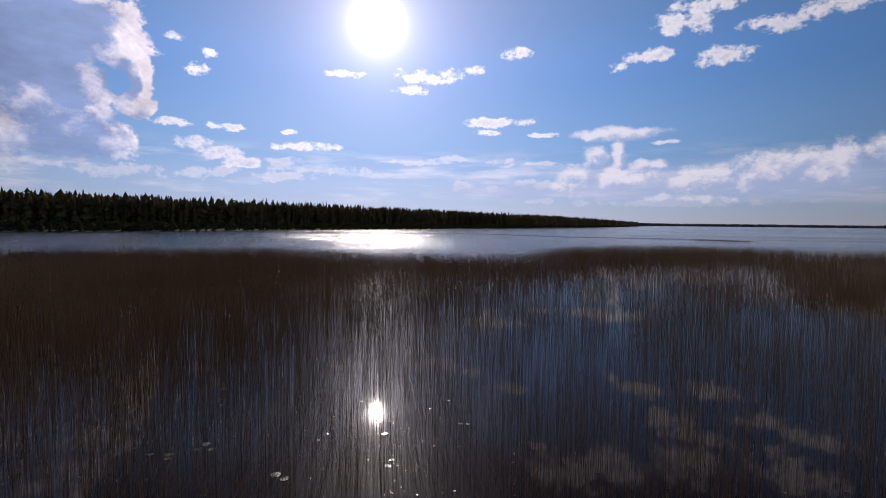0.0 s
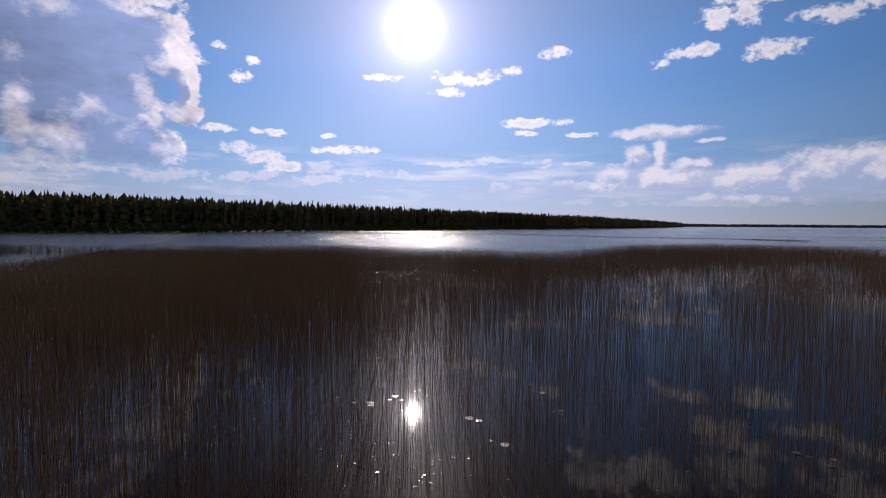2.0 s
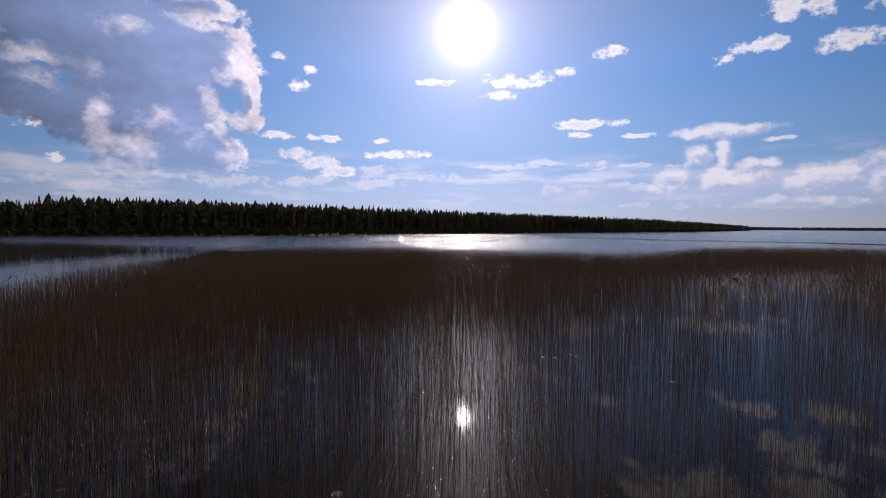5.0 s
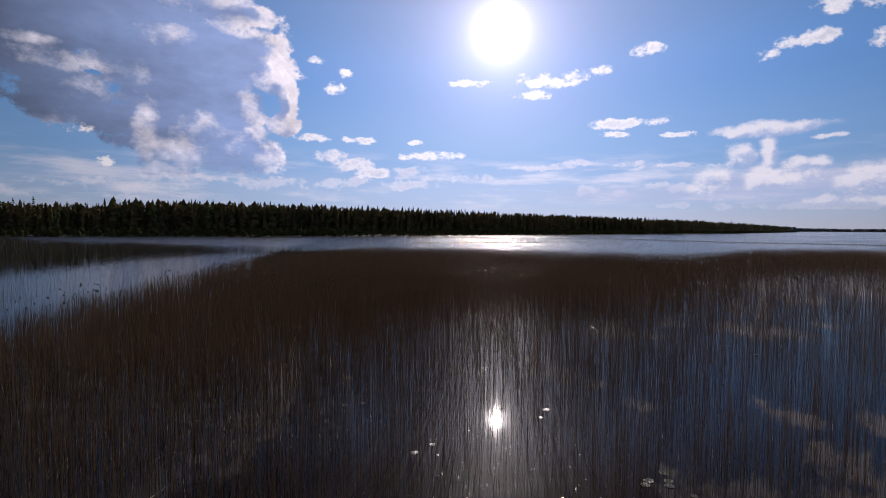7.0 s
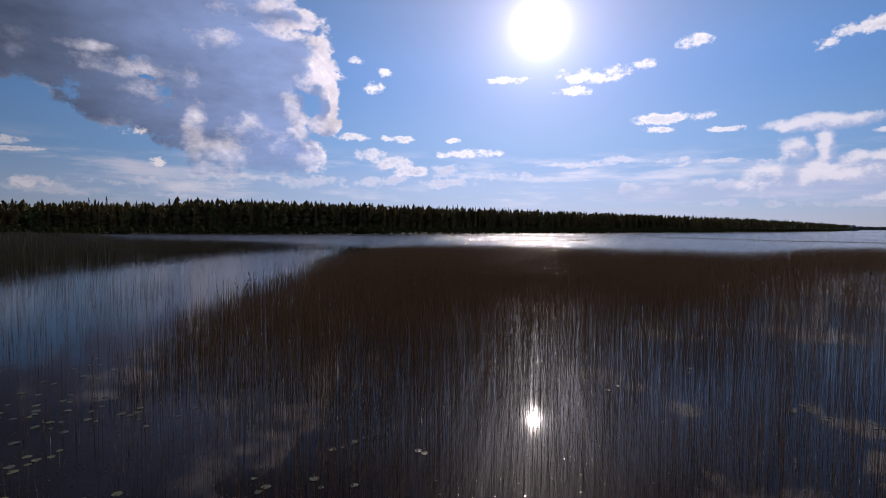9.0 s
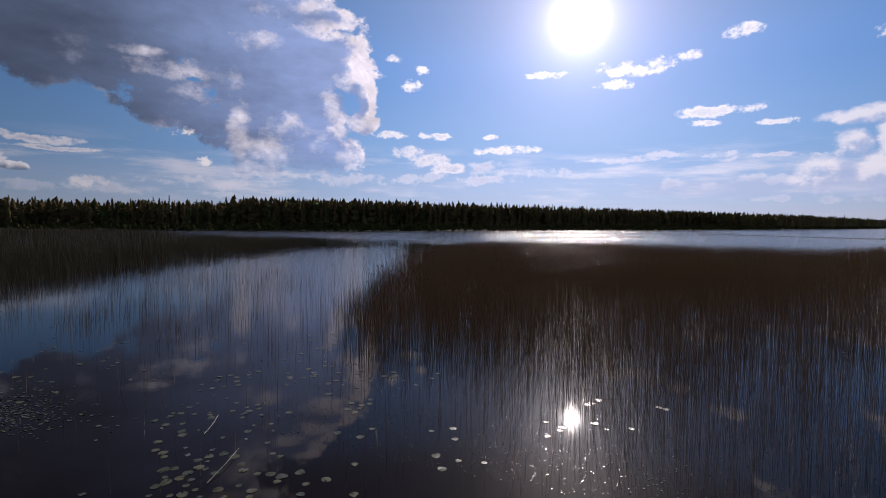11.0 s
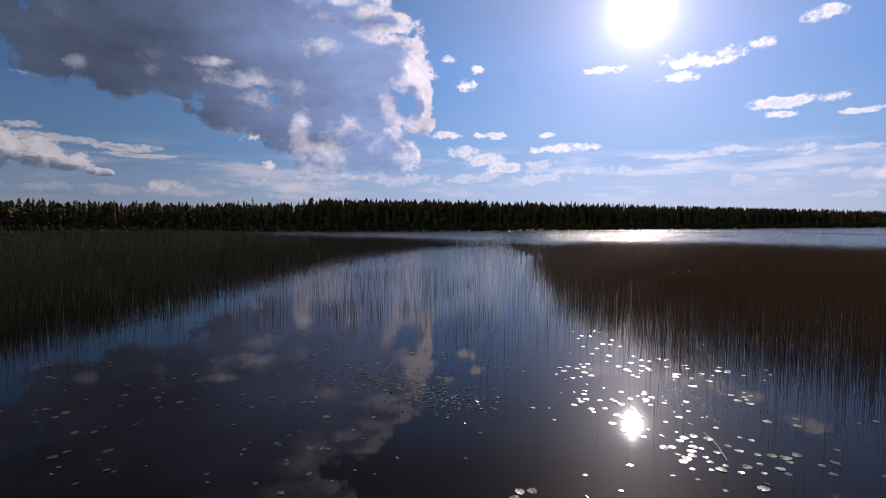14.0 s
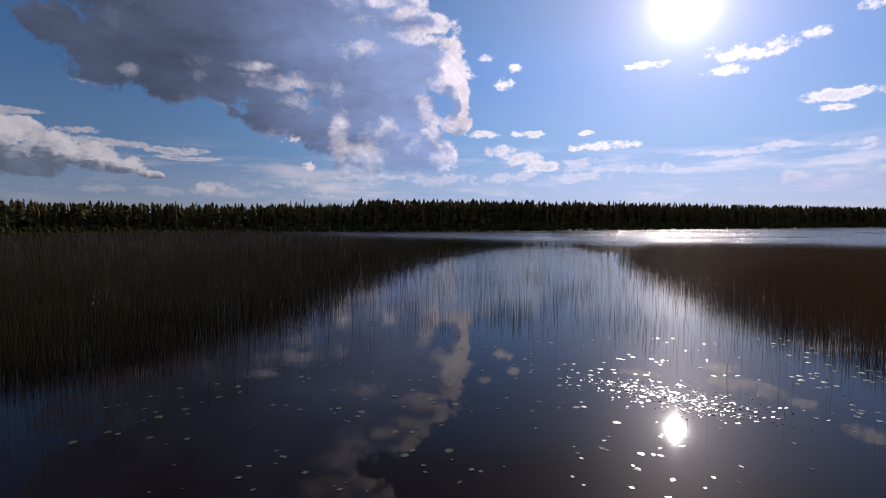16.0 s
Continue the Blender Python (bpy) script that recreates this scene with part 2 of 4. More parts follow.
m5, _, f5, _ = clouds(HEAP, 0.4, 26.0, 26.0, 2.6, -0.1, 0.35, 0.3)
foot = g.math("ADD", g.math("MULTIPLY", az, 0.07), -0.2)
up = g.math("DIVIDE", g.math("SUBTRACT", el, foot), g.math("MAXIMUM", g.math("MULTIPLY_ADD", az, 0.19, -11.3), 0.6))
up = g.math("ADD", up, g.math("MULTIPLY", f5, 0.45))
c5 = lit(g.mix(g.ramp(up, 0.35, 1.3), rgb(0.095, 0.125, 0.19), rgb(0.42, 0.42, 0.48)), g.math("MULTIPLY_ADD", f5, 0.2, 1.0))
col = g.mix(g.math("MULTIPLY", m5, 0.95), col, c5)
m1, _, f1, p1 = clouds(BIG, 0.7, 18.0, 17.0, 3.4, -0.05, 0.4, 0.22)
mh, _, _, _ = clouds(HOLES, 0.4, 22.0, 30.0, 2.6, 0.0, 0.6, 0.2)
m1 = g.math("MULTIPLY", g.math("MULTIPLY", m1, g.math("SUBTRACT", 1.0, mh)), g.ramp(el, 3.5, 8.5, 0.2, 1.0))
soft1, _ = g.noise(flat, 9.0, 9, 0.64)
inner = heaped(g.vmath("ADD", p1, (-1.2, 0.4, 0.0)), BIG)          # how deep the cloud is a little nearer to the sun
thick = g.ramp(g.math("ADD", inner, g.math("MULTIPLY_ADD", f1, -0.1, g.math("MULTIPLY", g.math("SUBTRACT", soft1, 0.5), 4.0))), -0.35, 0.55)
dull = g.ramp(ang, 26.0, 52.0)
dark = g.mix(dull, rgb(0.19, 0.28, 0.53), rgb(0.055, 0.078, 0.135))
rim = g.mix(g.ramp(ang, 25.0, 58.0), rgb(0.70, 0.68, 0.80), rgb(0.27, 0.30, 0.39))
c1 = g.mix(g.math("MULTIPLY_ADD", dull, g.math("SUBTRACT", 0.75, g.math("MULTIPLY", thick, 0.75)), thick), rim, dark)
mb, _, _, _ = clouds(BRIGHT, 0.7, 20.0, 21.0, 6.5, -0.9, 1.9, 0.45)
c1 = g.mix(g.math("MULTIPLY", mb, 0.92), c1, rim)
bare = g.math("MAXIMUM", mb, g.math("SUBTRACT", 1.0, thick))       # the relief shows on the sunlit parts
wisps, _ = g.noise(g.vmath("MULTIPLY", flat, (1, 1, 1.8)), 7.0, 8, 0.6)
c1 = lit(c1, g.math("MULTIPLY", g.math("MULTIPLY_ADD", g.math("SUBTRACT", wisps, 0.5), 1.3, 1.0), g.math("MULTIPLY_ADD", g.math("MULTIPLY", f1, bare), 0.42, 1.0)))
col = g.mix(m1, col, c1)
spread, _ = g.noise(flat, 3.2, 8, 0.6)
fair = g.math("MULTIPLY", g.math("MULTIPLY", turned, g.ramp(spread, 0.46, 0.58)), g.ramp(el, 2.0, 8.0))
col = g.mix(fair, col, rgb(0.45, 0.45, 0.48))   # sunlit fair-weather clouds in the other half of the sky
m3, d3, f3, _ = clouds(SMALL + HIGH, 0.5, 26.0, 34.0, 5.0, 0.0, 1.0, 0.35)
m4, _, _, _ = clouds(PUFFS, 0.5, 26.0, 50.0, 5.0, 0.1, 1.1, 0.4)
c3 = lit(g.mix(g.ramp(g.math("MULTIPLY_ADD", f3, -0.4, d3), 0.5, 1.7), rgb(0.88, 0.87, 0.95), rgb(0.58, 0.61, 0.75)), side)
col = g.mix(g.math("MULTIPLY", g.math("MAXIMUM", m3, m4), 0.9), col, c3)
col = g.vmath("ADD", col, glow)
bg = g.add("ShaderNodeBackground")
g.put(bg.inputs[0], col)
bg.inputs[1].default_value = 1.0
out = g.add("ShaderNodeOutputWorld")
g.put(out.inputs[0], bg.outputs[0])
world.cycles.sampling_method = "MANUAL"
world.cycles.sample_map_resolution = 1024


# ---------------------------------------------------------------- materials
def material(name, build):
    m = bpy.data.materials.new(name)
    m.use_nodes = True
    gr = Graph(m.node_tree)
    b = gr.add("ShaderNodeBsdfPrincipled")
    o = gr.add("ShaderNodeOutputMaterial")
    gr.put(o.inputs[0], b.outputs[0])
    build(gr, b.inputs)
    return m


def varied(name, c1, c2, scale, rough, spread=0.25, fine=0.0, bump=0.0, spec=0.5, island=False, trans=0.0):
    """Two colours mixed by grain, by piece and by larger patches."""

    def build(gr, s):
        pos = gr.add("ShaderNodeNewGeometry")
        where = pos.outputs["Position"]
        n, _ = gr.noise(where, scale, 5, 0.6)
        by = pos.outputs["Random Per Island"] if island else gr.add("ShaderNodeObjectInfo").outputs["Random"]
        k = gr.math("ADD", gr.math("MULTIPLY", n, 1 - spread), gr.math("MULTIPLY", by, spread))
        colr = gr.mix(gr.ramp(k, 0.25, 0.75), c1, c2)
        if fine:
            big, _ = gr.noise(where, fine, 3, 0.5)
            colr = gr.mix(gr.ramp(big, 0.35, 0.7, 0.0, 0.6), colr, c1)
        gr.put(s["Base Color"], colr)
        gr.put(s["Roughness"], gr.ramp(n, 0.3, 0.7, rough - 0.06, rough + 0.08))
        s["Specular IOR Level"].default_value = spec
        if trans:
            s["Subsurface Weight"].default_value = 0.0
        if bump:
            bn = gr.add("ShaderNodeBump")
            bn.inputs["Distance"].default_value = bump
            bn.inputs["Strength"].default_value = 0.6
            gr.put(bn.inputs["Height"], n)
            gr.put(s["Normal"], bn.outputs[0])

    return material(name, build)


def water_build(gr, s):
    where = gr.add("ShaderNodeNewGeometry").outputs["Position"]
    xyz = gr.add("ShaderNodeSeparateXYZ")
    gr.put(xyz.inputs[0], where)
    open_lake = gr.ramp(xyz.outputs[1], 70.0, 125.0)           # wind reaches the lake beyond the reeds
    streak, _ = gr.noise(gr.vmath("MULTIPLY", where, (0.006, 0.022, 1)), 1.0, 4, 0.6)
    gust, _ = gr.noise(gr.vmath("MULTIPLY", where, (2.2, 0.03, 0)), 1.0, 2, 0.6)
    wind = gr.math("MULTIPLY", open_lake, gr.math("MULTIPLY", gr.ramp(streak, 0.32, 0.6, 0.45, 1.0), gr.ramp(gust, 0.35, 0.7, 0.4, 1.0)))
    calm, _ = gr.noise(gr.vmath("MULTIPLY", where, (1, 1, 0)), 0.9, 3, 0.5)
    patch, _ = gr.noise(where, 0.07, 2, 0.5)
    small, _ = gr.noise(gr.vmath("MULTIPLY", where, (1.0, 1.6, 0)), 1.1, 5, 0.62)
    # a light breeze runs up the open channel between the reed beds
    across = gr.math("SUBTRACT", gr.math("MULTIPLY_ADD", xyz.outputs[1], -0.43, -31.0), xyz.outputs[0])
    breeze = gr.math("MULTIPLY", gr.ramp(across, -1.0, 6.0), gr.ramp(xyz.outputs[1], -12.0, 8.0))
    ripple, _ = gr.noise(gr.vmath("MULTIPLY", where, (1.0, 2.0, 0)), 2.4, 3, 0.55)
    tiny = gr.math("MULTIPLY", calm, gr.ramp(patch, 0.35, 0.75, 0.001, 0.0035))
    tiny = gr.math("ADD", tiny, gr.math("MULTIPLY", ripple, gr.math("MULTIPLY", breeze, 0.011)))
    waves = gr.math("MULTIPLY", gr.math("MULTIPLY", small, 0.20), wind)
    bn = gr.add("ShaderNodeBump")
    bn.inputs["Distance"].default_value = 1.0
    bn.inputs["Strength"].default_value = 1.0
    gr.put(bn.inputs["Height"], gr.math("ADD", tiny, waves))
    lee = gr.add("ShaderNodeCombineXYZ")                       # wind waves lean to one side
    gr.put(lee.inputs[0], gr.math("MULTIPLY", wind, -0.03))
    gr.put(s["Normal"], gr.vmath("NORMALIZE", gr.vmath("ADD", bn.outputs[0], lee.outputs[0])))
    film, _ = gr.noise(where, 0.35, 5, 0.6)
    gr.put(s["Base Color"], gr.mix(film, rgb(0.006, 0.0026, 0.002), rgb(0.010, 0.0042, 0.0034)))
    rough = gr.math("MULTIPLY_ADD", wind, 0.16, gr.math("MULTIPLY_ADD", breeze, 0.10, 0.024))
    gr.put(s["Roughness"], rough)
    s["IOR"].default_value = 1.333
    s["Specular IOR Level"].default_value = 0.16
    s["Coat Weight"].default_value = 0.055                     # the finest ripples spread the low sun
    s["Coat Roughness"].default_value = 0.42
    s["Coat IOR"].default_value = 1.333


M_WATER = material("lake_water", water_build)


def backlit(m, colour, share):
    """Lets some of the low sun through leaves and hollow stalks."""
    gr = m.node_tree
    body = [n for n in gr.nodes if n.type == "BSDF_PRINCIPLED"][0]
    last = [n for n in gr.nodes if n.type == "OUTPUT_MATERIAL"][0]
    through_light = gr.nodes.new("ShaderNodeBsdfTranslucent")
    through_light.inputs[0].default_value = colour
    both = gr.nodes.new("ShaderNodeMixShader")
    both.inputs[0].default_value = share
    gr.links.new(body.outputs[0], both.inputs[1])
    gr.links.new(through_light.outputs[0], both.inputs[2])
    gr.links.new(both.outputs[0], last.inputs[0])
    return m


M_REED = backlit(varied("reed_stalk", rgb(0.012, 0.009, 0.004), rgb(0.070, 0.050, 0.022), 0.5, 0.42, 0.6, 0.06, spec=0.5, island=True), rgb(0.50, 0.38, 0.27), 0.36)
# greener western stalks; their dimness away from the sun is in the colours too
M_SHADED_GREEN_REED = backlit(varied("shaded_green_reed_stalk", rgb(0.008, 0.008, 0.002), rgb(0.028, 0.027, 0.007), 0.5, 0.6, 0.6, 0.06, spec=0.1, island=True), rgb(0.28, 0.25, 0.09), 0.15)
M_DRY = varied("dry_stalk", rgb(0.36, 0.30, 0.18), rgb(0.55, 0.48, 0.33), 6.0, 0.4)
M_PAD = varied("lily_leaf", rgb(0.042, 0.052, 0.02), rgb(0.10, 0.096, 0.036), 7.0, 0.38, 0.55, bump=0.006)
M_SCUM = varied("floating_bits", rgb(0.04, 0.045, 0.018), rgb(0.10, 0.10, 0.045), 3.0, 0.24, 0.6, spec=1.0, island=True)
M_NEEDLE = backlit(varied("spruce_needles", rgb(0.055, 0.055, 0.022), rgb(0.11, 0.10, 0.042), 0.25, 0.8, 0.6, spec=0.15), rgb(0.26, 0.19, 0.10), 0.26)
M_PINE = backlit(varied("pine_needles", rgb(0.06, 0.06, 0.025), rgb(0.12, 0.11, 0.045), 0.3, 0.8, 0.6, spec=0.15), rgb(0.26, 0.19, 0.10), 0.26)
M_LEAF = backlit(varied("birch_leaves", rgb(0.05, 0.085, 0.02), rgb(0.11, 0.15, 0.04), 0.3, 0.5, 0.6), rgb(0.26, 0.30, 0.07), 0.35)
M_BARK = varied("bark", rgb(0.10, 0.07, 0.05), rgb(0.20, 0.15, 0.11), 2.0, 0.85)
M_BIRCH = varied("birch_bark", rgb(0.2, 0.18, 0.16), rgb(0.45, 0.43, 0.4), 1.6, 0.7)
M_WOODS = backlit(varied("deep_woods", rgb(0.070, 0.058, 0.028), rgb(0.135, 0.110, 0.052), 0.06, 1.0, 0.35, spec=0.0, island=True), rgb(0.26, 0.19, 0.10), 0.26)
# shrub base darkened to carry the shadow leaves cast on each other
M_SHADED_SHRUB = varied("shaded_willow_leaves", rgb(0.026, 0.030, 0.012), rgb(0.05, 0.052, 0.02), 0.2, 1.0, 0.5, spec=0.0, island=True)
# haze over the far lake is put into this blue-grey base colour
M_FAR_HAZED = varied("far_woods", rgb(0.05, 0.065, 0.075), rgb(0.075, 0.09, 0.10), 0.01, 0.9, 0.5, island=True)
M_LAND = varied("forest_floor", rgb(0.035, 0.04, 0.018), rgb(0.09, 0.085, 0.04), 0.15, 0.95, 0.2, 0.02, bump=0.2)
M_GRASS = varied("shore_grass", rgb(0.09, 0.12, 0.03), rgb(0.20, 0.21, 0.07), 0.2, 0.7, 0.6, island=True)
M_SAND = varied("dry_track", rgb(0.30, 0.27, 0.20), rgb(0.45, 0.41, 0.33), 0.6, 0.9, 0.3, 0.08, bump=0.03)


# ---------------------------------------------------------------- mesh tools
def link(name, mesh, mat, parent=None):
    if mat:
        mesh.materials.append(mat)
    ob = new(name, mesh)
    ob.parent = parent
    return ob


def quick_mesh(name, verts, faces, smooth=False):
    """A mesh from arrays: verts (n, 3), faces (m, 3) or (m, 4)."""
    verts, faces = np.asarray(verts, np.float32), np.asarray(faces, np.int32)
    me = bpy.data.meshes.new(name)
    k = faces.shape[1]
    me.vertices.add(len(verts))
    me.vertices.foreach_set("co", verts.ravel())
    me.loops.add(faces.size)
    me.loops.foreach_set("vertex_index", faces.ravel())
    me.polygons.add(len(faces))
    me.polygons.foreach_set("loop_start", np.arange(0, faces.size, k, dtype=np.int32))
    me.polygons.foreach_set("loop_total", np.full(len(faces), k, np.int32))
    me.polygons.foreach_set("use_smooth", np.full(len(faces), smooth))
    me.update(calc_edges=True)
    return me


def edge_distance(p, poly):
    """Signed distance of points to a closed outline: positive inside."""
    poly = np.asarray(poly, float)
    best, inside = np.full(len(p), 1e9), np.zeros(len(p), bool)
    for a, b in zip(poly, np.roll(poly, -1, 0)):
        ab = b - a
        k = np.clip(((p - a) @ ab) / (ab @ ab), 0, 1)
        best = np.minimum(best, np.hypot(*(p - a - k[:, None] * ab).T))
        cross = (a[1] > p[:, 1]) != (b[1] > p[:, 1])
        with np.errstate(divide="ignore", invalid="ignore"):
            xc = a[0] + (p[:, 1] - a[1]) / (b[1] - a[1]) * ab[0]
        inside ^= cross & (p[:, 0] < xc)
    return np.where(inside, best, -best)


def waves2(p, size, seed):
    """Cheap smooth noise on the plan, about -1 to 1."""
    r = np.random.default_rng(seed)
    s = np.zeros(len(p))
    for k in range(9):
        a, ph = r.uniform(0, 2 * math.pi, 2)
        f = 2 * math.pi / size * r.uniform(0.5, 2.2)
        s += np.sin(f * (p[:, 0] * math.cos(a) + p[:, 1] * math.sin(a)) + ph + 1.3 * np.sin(f * 0.6 * p[:, 1] + ph))
    return s / 4.5


# ---------------------------------------------------------------- lake
bm = bmesh.new()
bmesh.ops.create_grid(bm, x_segments=40, y_segments=40, size=5200)
me = bpy.data.meshes.new("water")
bm.to_mesh(me)
bm.free()
water = tagged(link("water", me, M_WATER), "dark calm lake water mirroring sky and clouds", "lake", kind="structure")

# ---------------------------------------------------------------- shore land
SHORE = [(-700, -420), (-480, -230), (-350, -90), (-304, 20), (-298, 60), (-300, 98), (-268, 135), (-225, 168), (-178, 206),
         (-147, 235), (-117, 275), (-73, 350), (-8, 440), (52, 545), (165, 702), (420, 1200), (745, 1930)]


def along(line, step):
    """Points and inland normals at even steps along a line."""
    line = np.asarray(line, float)
    seg = np.diff(line, axis=0)
    ln = np.hypot(*seg.T)
    at = np.r_[0, np.cumsum(ln)]
    s = np.arange(0, at[-1], step)
    i = np.clip(np.searchsorted(at, s, side="right") - 1, 0, len(seg) - 1)
    p = line[i] + seg[i] * ((s - at[i]) / ln[i])[:, None]
    d = seg / ln[:, None]
    turn = np.r_[d[:1], (d[1:] + d[:-1]) / 2, d[-1:]]
    k = ((s - at[i]) / ln[i])[:, None]
    d = turn[i] * (1 - k) + turn[i + 1] * k
    d /= np.hypot(*d.T)[:, None]
    return p, np.stack([-d[:, 1], d[:, 0]], 1), s


def land(name, line, mat, widths, heights, step, wobble, label):
    p, n, s = along(line, step)
    rng = np.random.default_rng(5)
    k = len(widths)
    verts = []
    for j, (w, h) in enumerate(zip(widths, heights)):
        off = w + wobble * waves2(p, 30, 3) + 0.4 * wobble * waves2(p, 9, 4)
        z = h + (0.12 * h * rng.standard_normal(len(p)) if h > 0 else 0)
        verts.append(np.c_[p + n * off[:, None], np.broadcast_to(z, len(p))])
    verts = np.stack(verts, 1).reshape(-1, 3)
    i = np.arange(len(p) - 1)[:, None] * k + np.arange(k - 1)[None]
    i = i.ravel()
    me = quick_mesh(name, verts, np.c_[i, i + k, i + k + 1, i + 1], True)
    return tagged(link(name, me, mat), label, "ground", kind="structure")


land("ground", SHORE, M_LAND, (0, 1.5, 8, 40, 200, 900), (-0.5, 0.25, 0.6, 1.5, 3.0, 8.0), 6, 2.0, "mossy forest floor on the lake shore")
land("track", [(-318, -20), (-304, 20), (-298, 60), (-304, 98)], M_SAND, (33, 36, 41, 44), (1.2, 1.62, 1.75, 1.5), 4, 0.8, "pale dry sandy track along the grassy shore")
FAR_SHORE = [(745, 1930), (900, 2700), (1500, 3500), (2600, 3500), (3500, 2700), (4200, 1600), (4500, 300)]
land("ground_far", FAR_SHORE, M_FAR_HAZED, (0, 40, 300), (-0.5, 2.0, 6.0), 40, 5.0, "low wooded land across the lake, distance haze painted in its blue")

# ---------------------------------------------------------------- reeds
BED_EAST = [(-28, -8), (-31, -5), (-34, 1), (-37.5, 8), (-41.5, 18), (-46, 31), (-50, 45), (-52, 57), (-50, 68), (-45, 72),
            (-37, 77), (-25, 80), (-17, 75), (-6, 69), (9, 69), (16, 72), (24, 62), (18, 52), (10, 42), (5, 31), (2, 16),
            (-3, 5), (-12, -4), (-18, -9)]
STAND = [(-28, -10), (-20, -14), (-6, -14), (12, -4), (40, 0), (120, 10), (125, 92), (78, 90), (66, 90), (57, 101), (49, 106),
         (23, 97), (14, 88), (15, 74), (-6, 69), (-17, 75), (-40, 60)]
BACK_STRIP = [(14, 88), (23, 97), (49, 106), (57, 101), (66, 90), (78, 90), (125, 92), (125, 72), (90, 70),
              (60, 76), (38, 68), (20, 62), (2, 58), (-10, 60), (-8, 69), (15, 74)]
BED_WEST = [(-51, -16), (-52.5, -10), (-56, -4), (-59, 4), (-65, 17), (-71, 38), (-74.5, 58), (-71, 72), (-60, 77), (-70, 79), (-80, 78), (-103, 86),
            (-125, 90), (-155, 99), (-210, 130), (-290, 150), (-312, 110), (-302, 60), (-304, 15), (-250, -90), (-120, -75),
            (-72, -52), (-54, -37), (-50.6, -28), (-50.3, -22)]
LINE = np.array([[0, 0], [-6, -5.6], [-12, -16], [-19, -24], [-31, -32]], float)


def path_distance(p):
    best = np.full(len(p), 1e9)
    for a, b in zip(LINE[:-1], LINE[1:]):
        ab = b - a
        k = np.clip(((p - a) @ ab) / (ab @ ab), 0, 1)
        best = np.minimum(best, np.hypot(*(p - a - k[:, None] * ab).T))
    return best


def stalks(name, p, tall, thick, far, seed, label, lean=0.07, bends=1.35, mat=None):
    """A stand of reed stalks: three-sided, tapered, leaning and a little bent, rooted under the water."""
    r = np.random.default_rng(seed)
    n = len(p)
    az, tilt = r.uniform(0, 2 * math.pi, n), np.abs(r.normal(0, lean, n))
    bend = r.uniform(0.4, 1.8, n)
    turn = r.uniform(0, 2 * math.pi, n)
    verts, faces, count = [], [], 0
    for near, rings in ((True, ((0.0, 1.0), (0.55, 0.85), (1.0, 0.22))), (False, ((0.0, 1.0), (1.0, 0.3)))):
        q = np.nonzero((far < bends) == near)[0]
        size = len(rings) * 3
        v = np.zeros((len(q), size, 3), np.float32)
        for ring, (h, w) in enumerate(rings):
            z = -0.25 + (tall[q] + 0.25) * h
            run = tall[q] * tilt[q] * (h + bend[q] * h * h) * 0.6
            cx, cy = p[q, 0] + run * np.cos(az[q]), p[q, 1] + run * np.sin(az[q])
            for k in range(3):
                a = turn[q] + k * 2 * math.pi / 3
                v[:, ring * 3 + k] = np.stack([cx + thick[q] / 2 * w * np.cos(a), cy + thick[q] / 2 * w * np.sin(a), z], 1)
        quads = [(r0 * 3 + k, r0 * 3 + (k + 1) % 3, r0 * 3 + 3 + (k + 1) % 3, r0 * 3 + 3 + k) for r0 in range(len(rings) - 1) for k in range(3)]
        faces.append((count + np.arange(len(q))[:, None, None] * size + np.array(quads)[None]).reshape(-1, 4))
        verts.append(v.reshape(-1, 3))
        count += len(q) * size
    verts, faces = np.concatenate(verts), np.concatenate(faces)
    me = quick_mesh(name, verts.reshape(-1, 3), faces, True)
    return tagged(link(name, me, mat or M_REED), label, "reeds", kind="stuff")


def scatter(box, tries, density, seed, most, thin):
    """Points in a box kept by density(p), stalks to the square metre, thinned and thickened with distance."""
    r = np.random.default_rng(seed)
    x0, y0, x1, y1 = box
    p = np.c_[r.uniform(x0, x1, tries), r.uniform(y0, y1, tries)]
    per = tries / ((x1 - x0) * (y1 - y0))
    far = np.clip(path_distance(p) / 24, 1, most)
    keep = r.uniform(0, 1, tries) < density(p) / far ** thin / per
    return p[keep], far[keep], r


def bed(name, outline, box, tries, rho, seed, label, height=(1.35, 1.95), clump=0.45, soft=2.5, fringe=2.5, most=7, thin=1.45, ease=1.0, shape=None, low=(0.62, 6.0), edge=0.09, slim=(0.007, 0.012), mat=None):
    def density(p):
        d = edge_distance(p, outline)
        ragged = d + 1.3 * waves2(p, 6, seed + 1)
        inner = np.clip(ragged / soft, 0, 1) ** ease
        out = np.where(d < 0, edge * np.exp(np.minimum(d, 0) / fringe), edge)
        rho_at = rho * (shape(p) if shape else 1.0)
        return rho_at * np.maximum(inner * (1 + clump * waves2(p, 7, seed + 2) + 0.3 * waves2(p, 1.8, seed + 3)), out)

    p, far, r = scatter(box, tries, density, seed, most, thin)
    d = edge_distance(p, outline)
    tall = r.uniform(*height, len(p)) * (low[0] + (1 - low[0]) * np.clip(d / low[1], 0, 1)) * (1 + 0.1 * waves2(p, 12, seed + 4))
    return stalks(name, p, tall, r.uniform(*slim, len(p)) * far, far, seed, label, mat=mat)


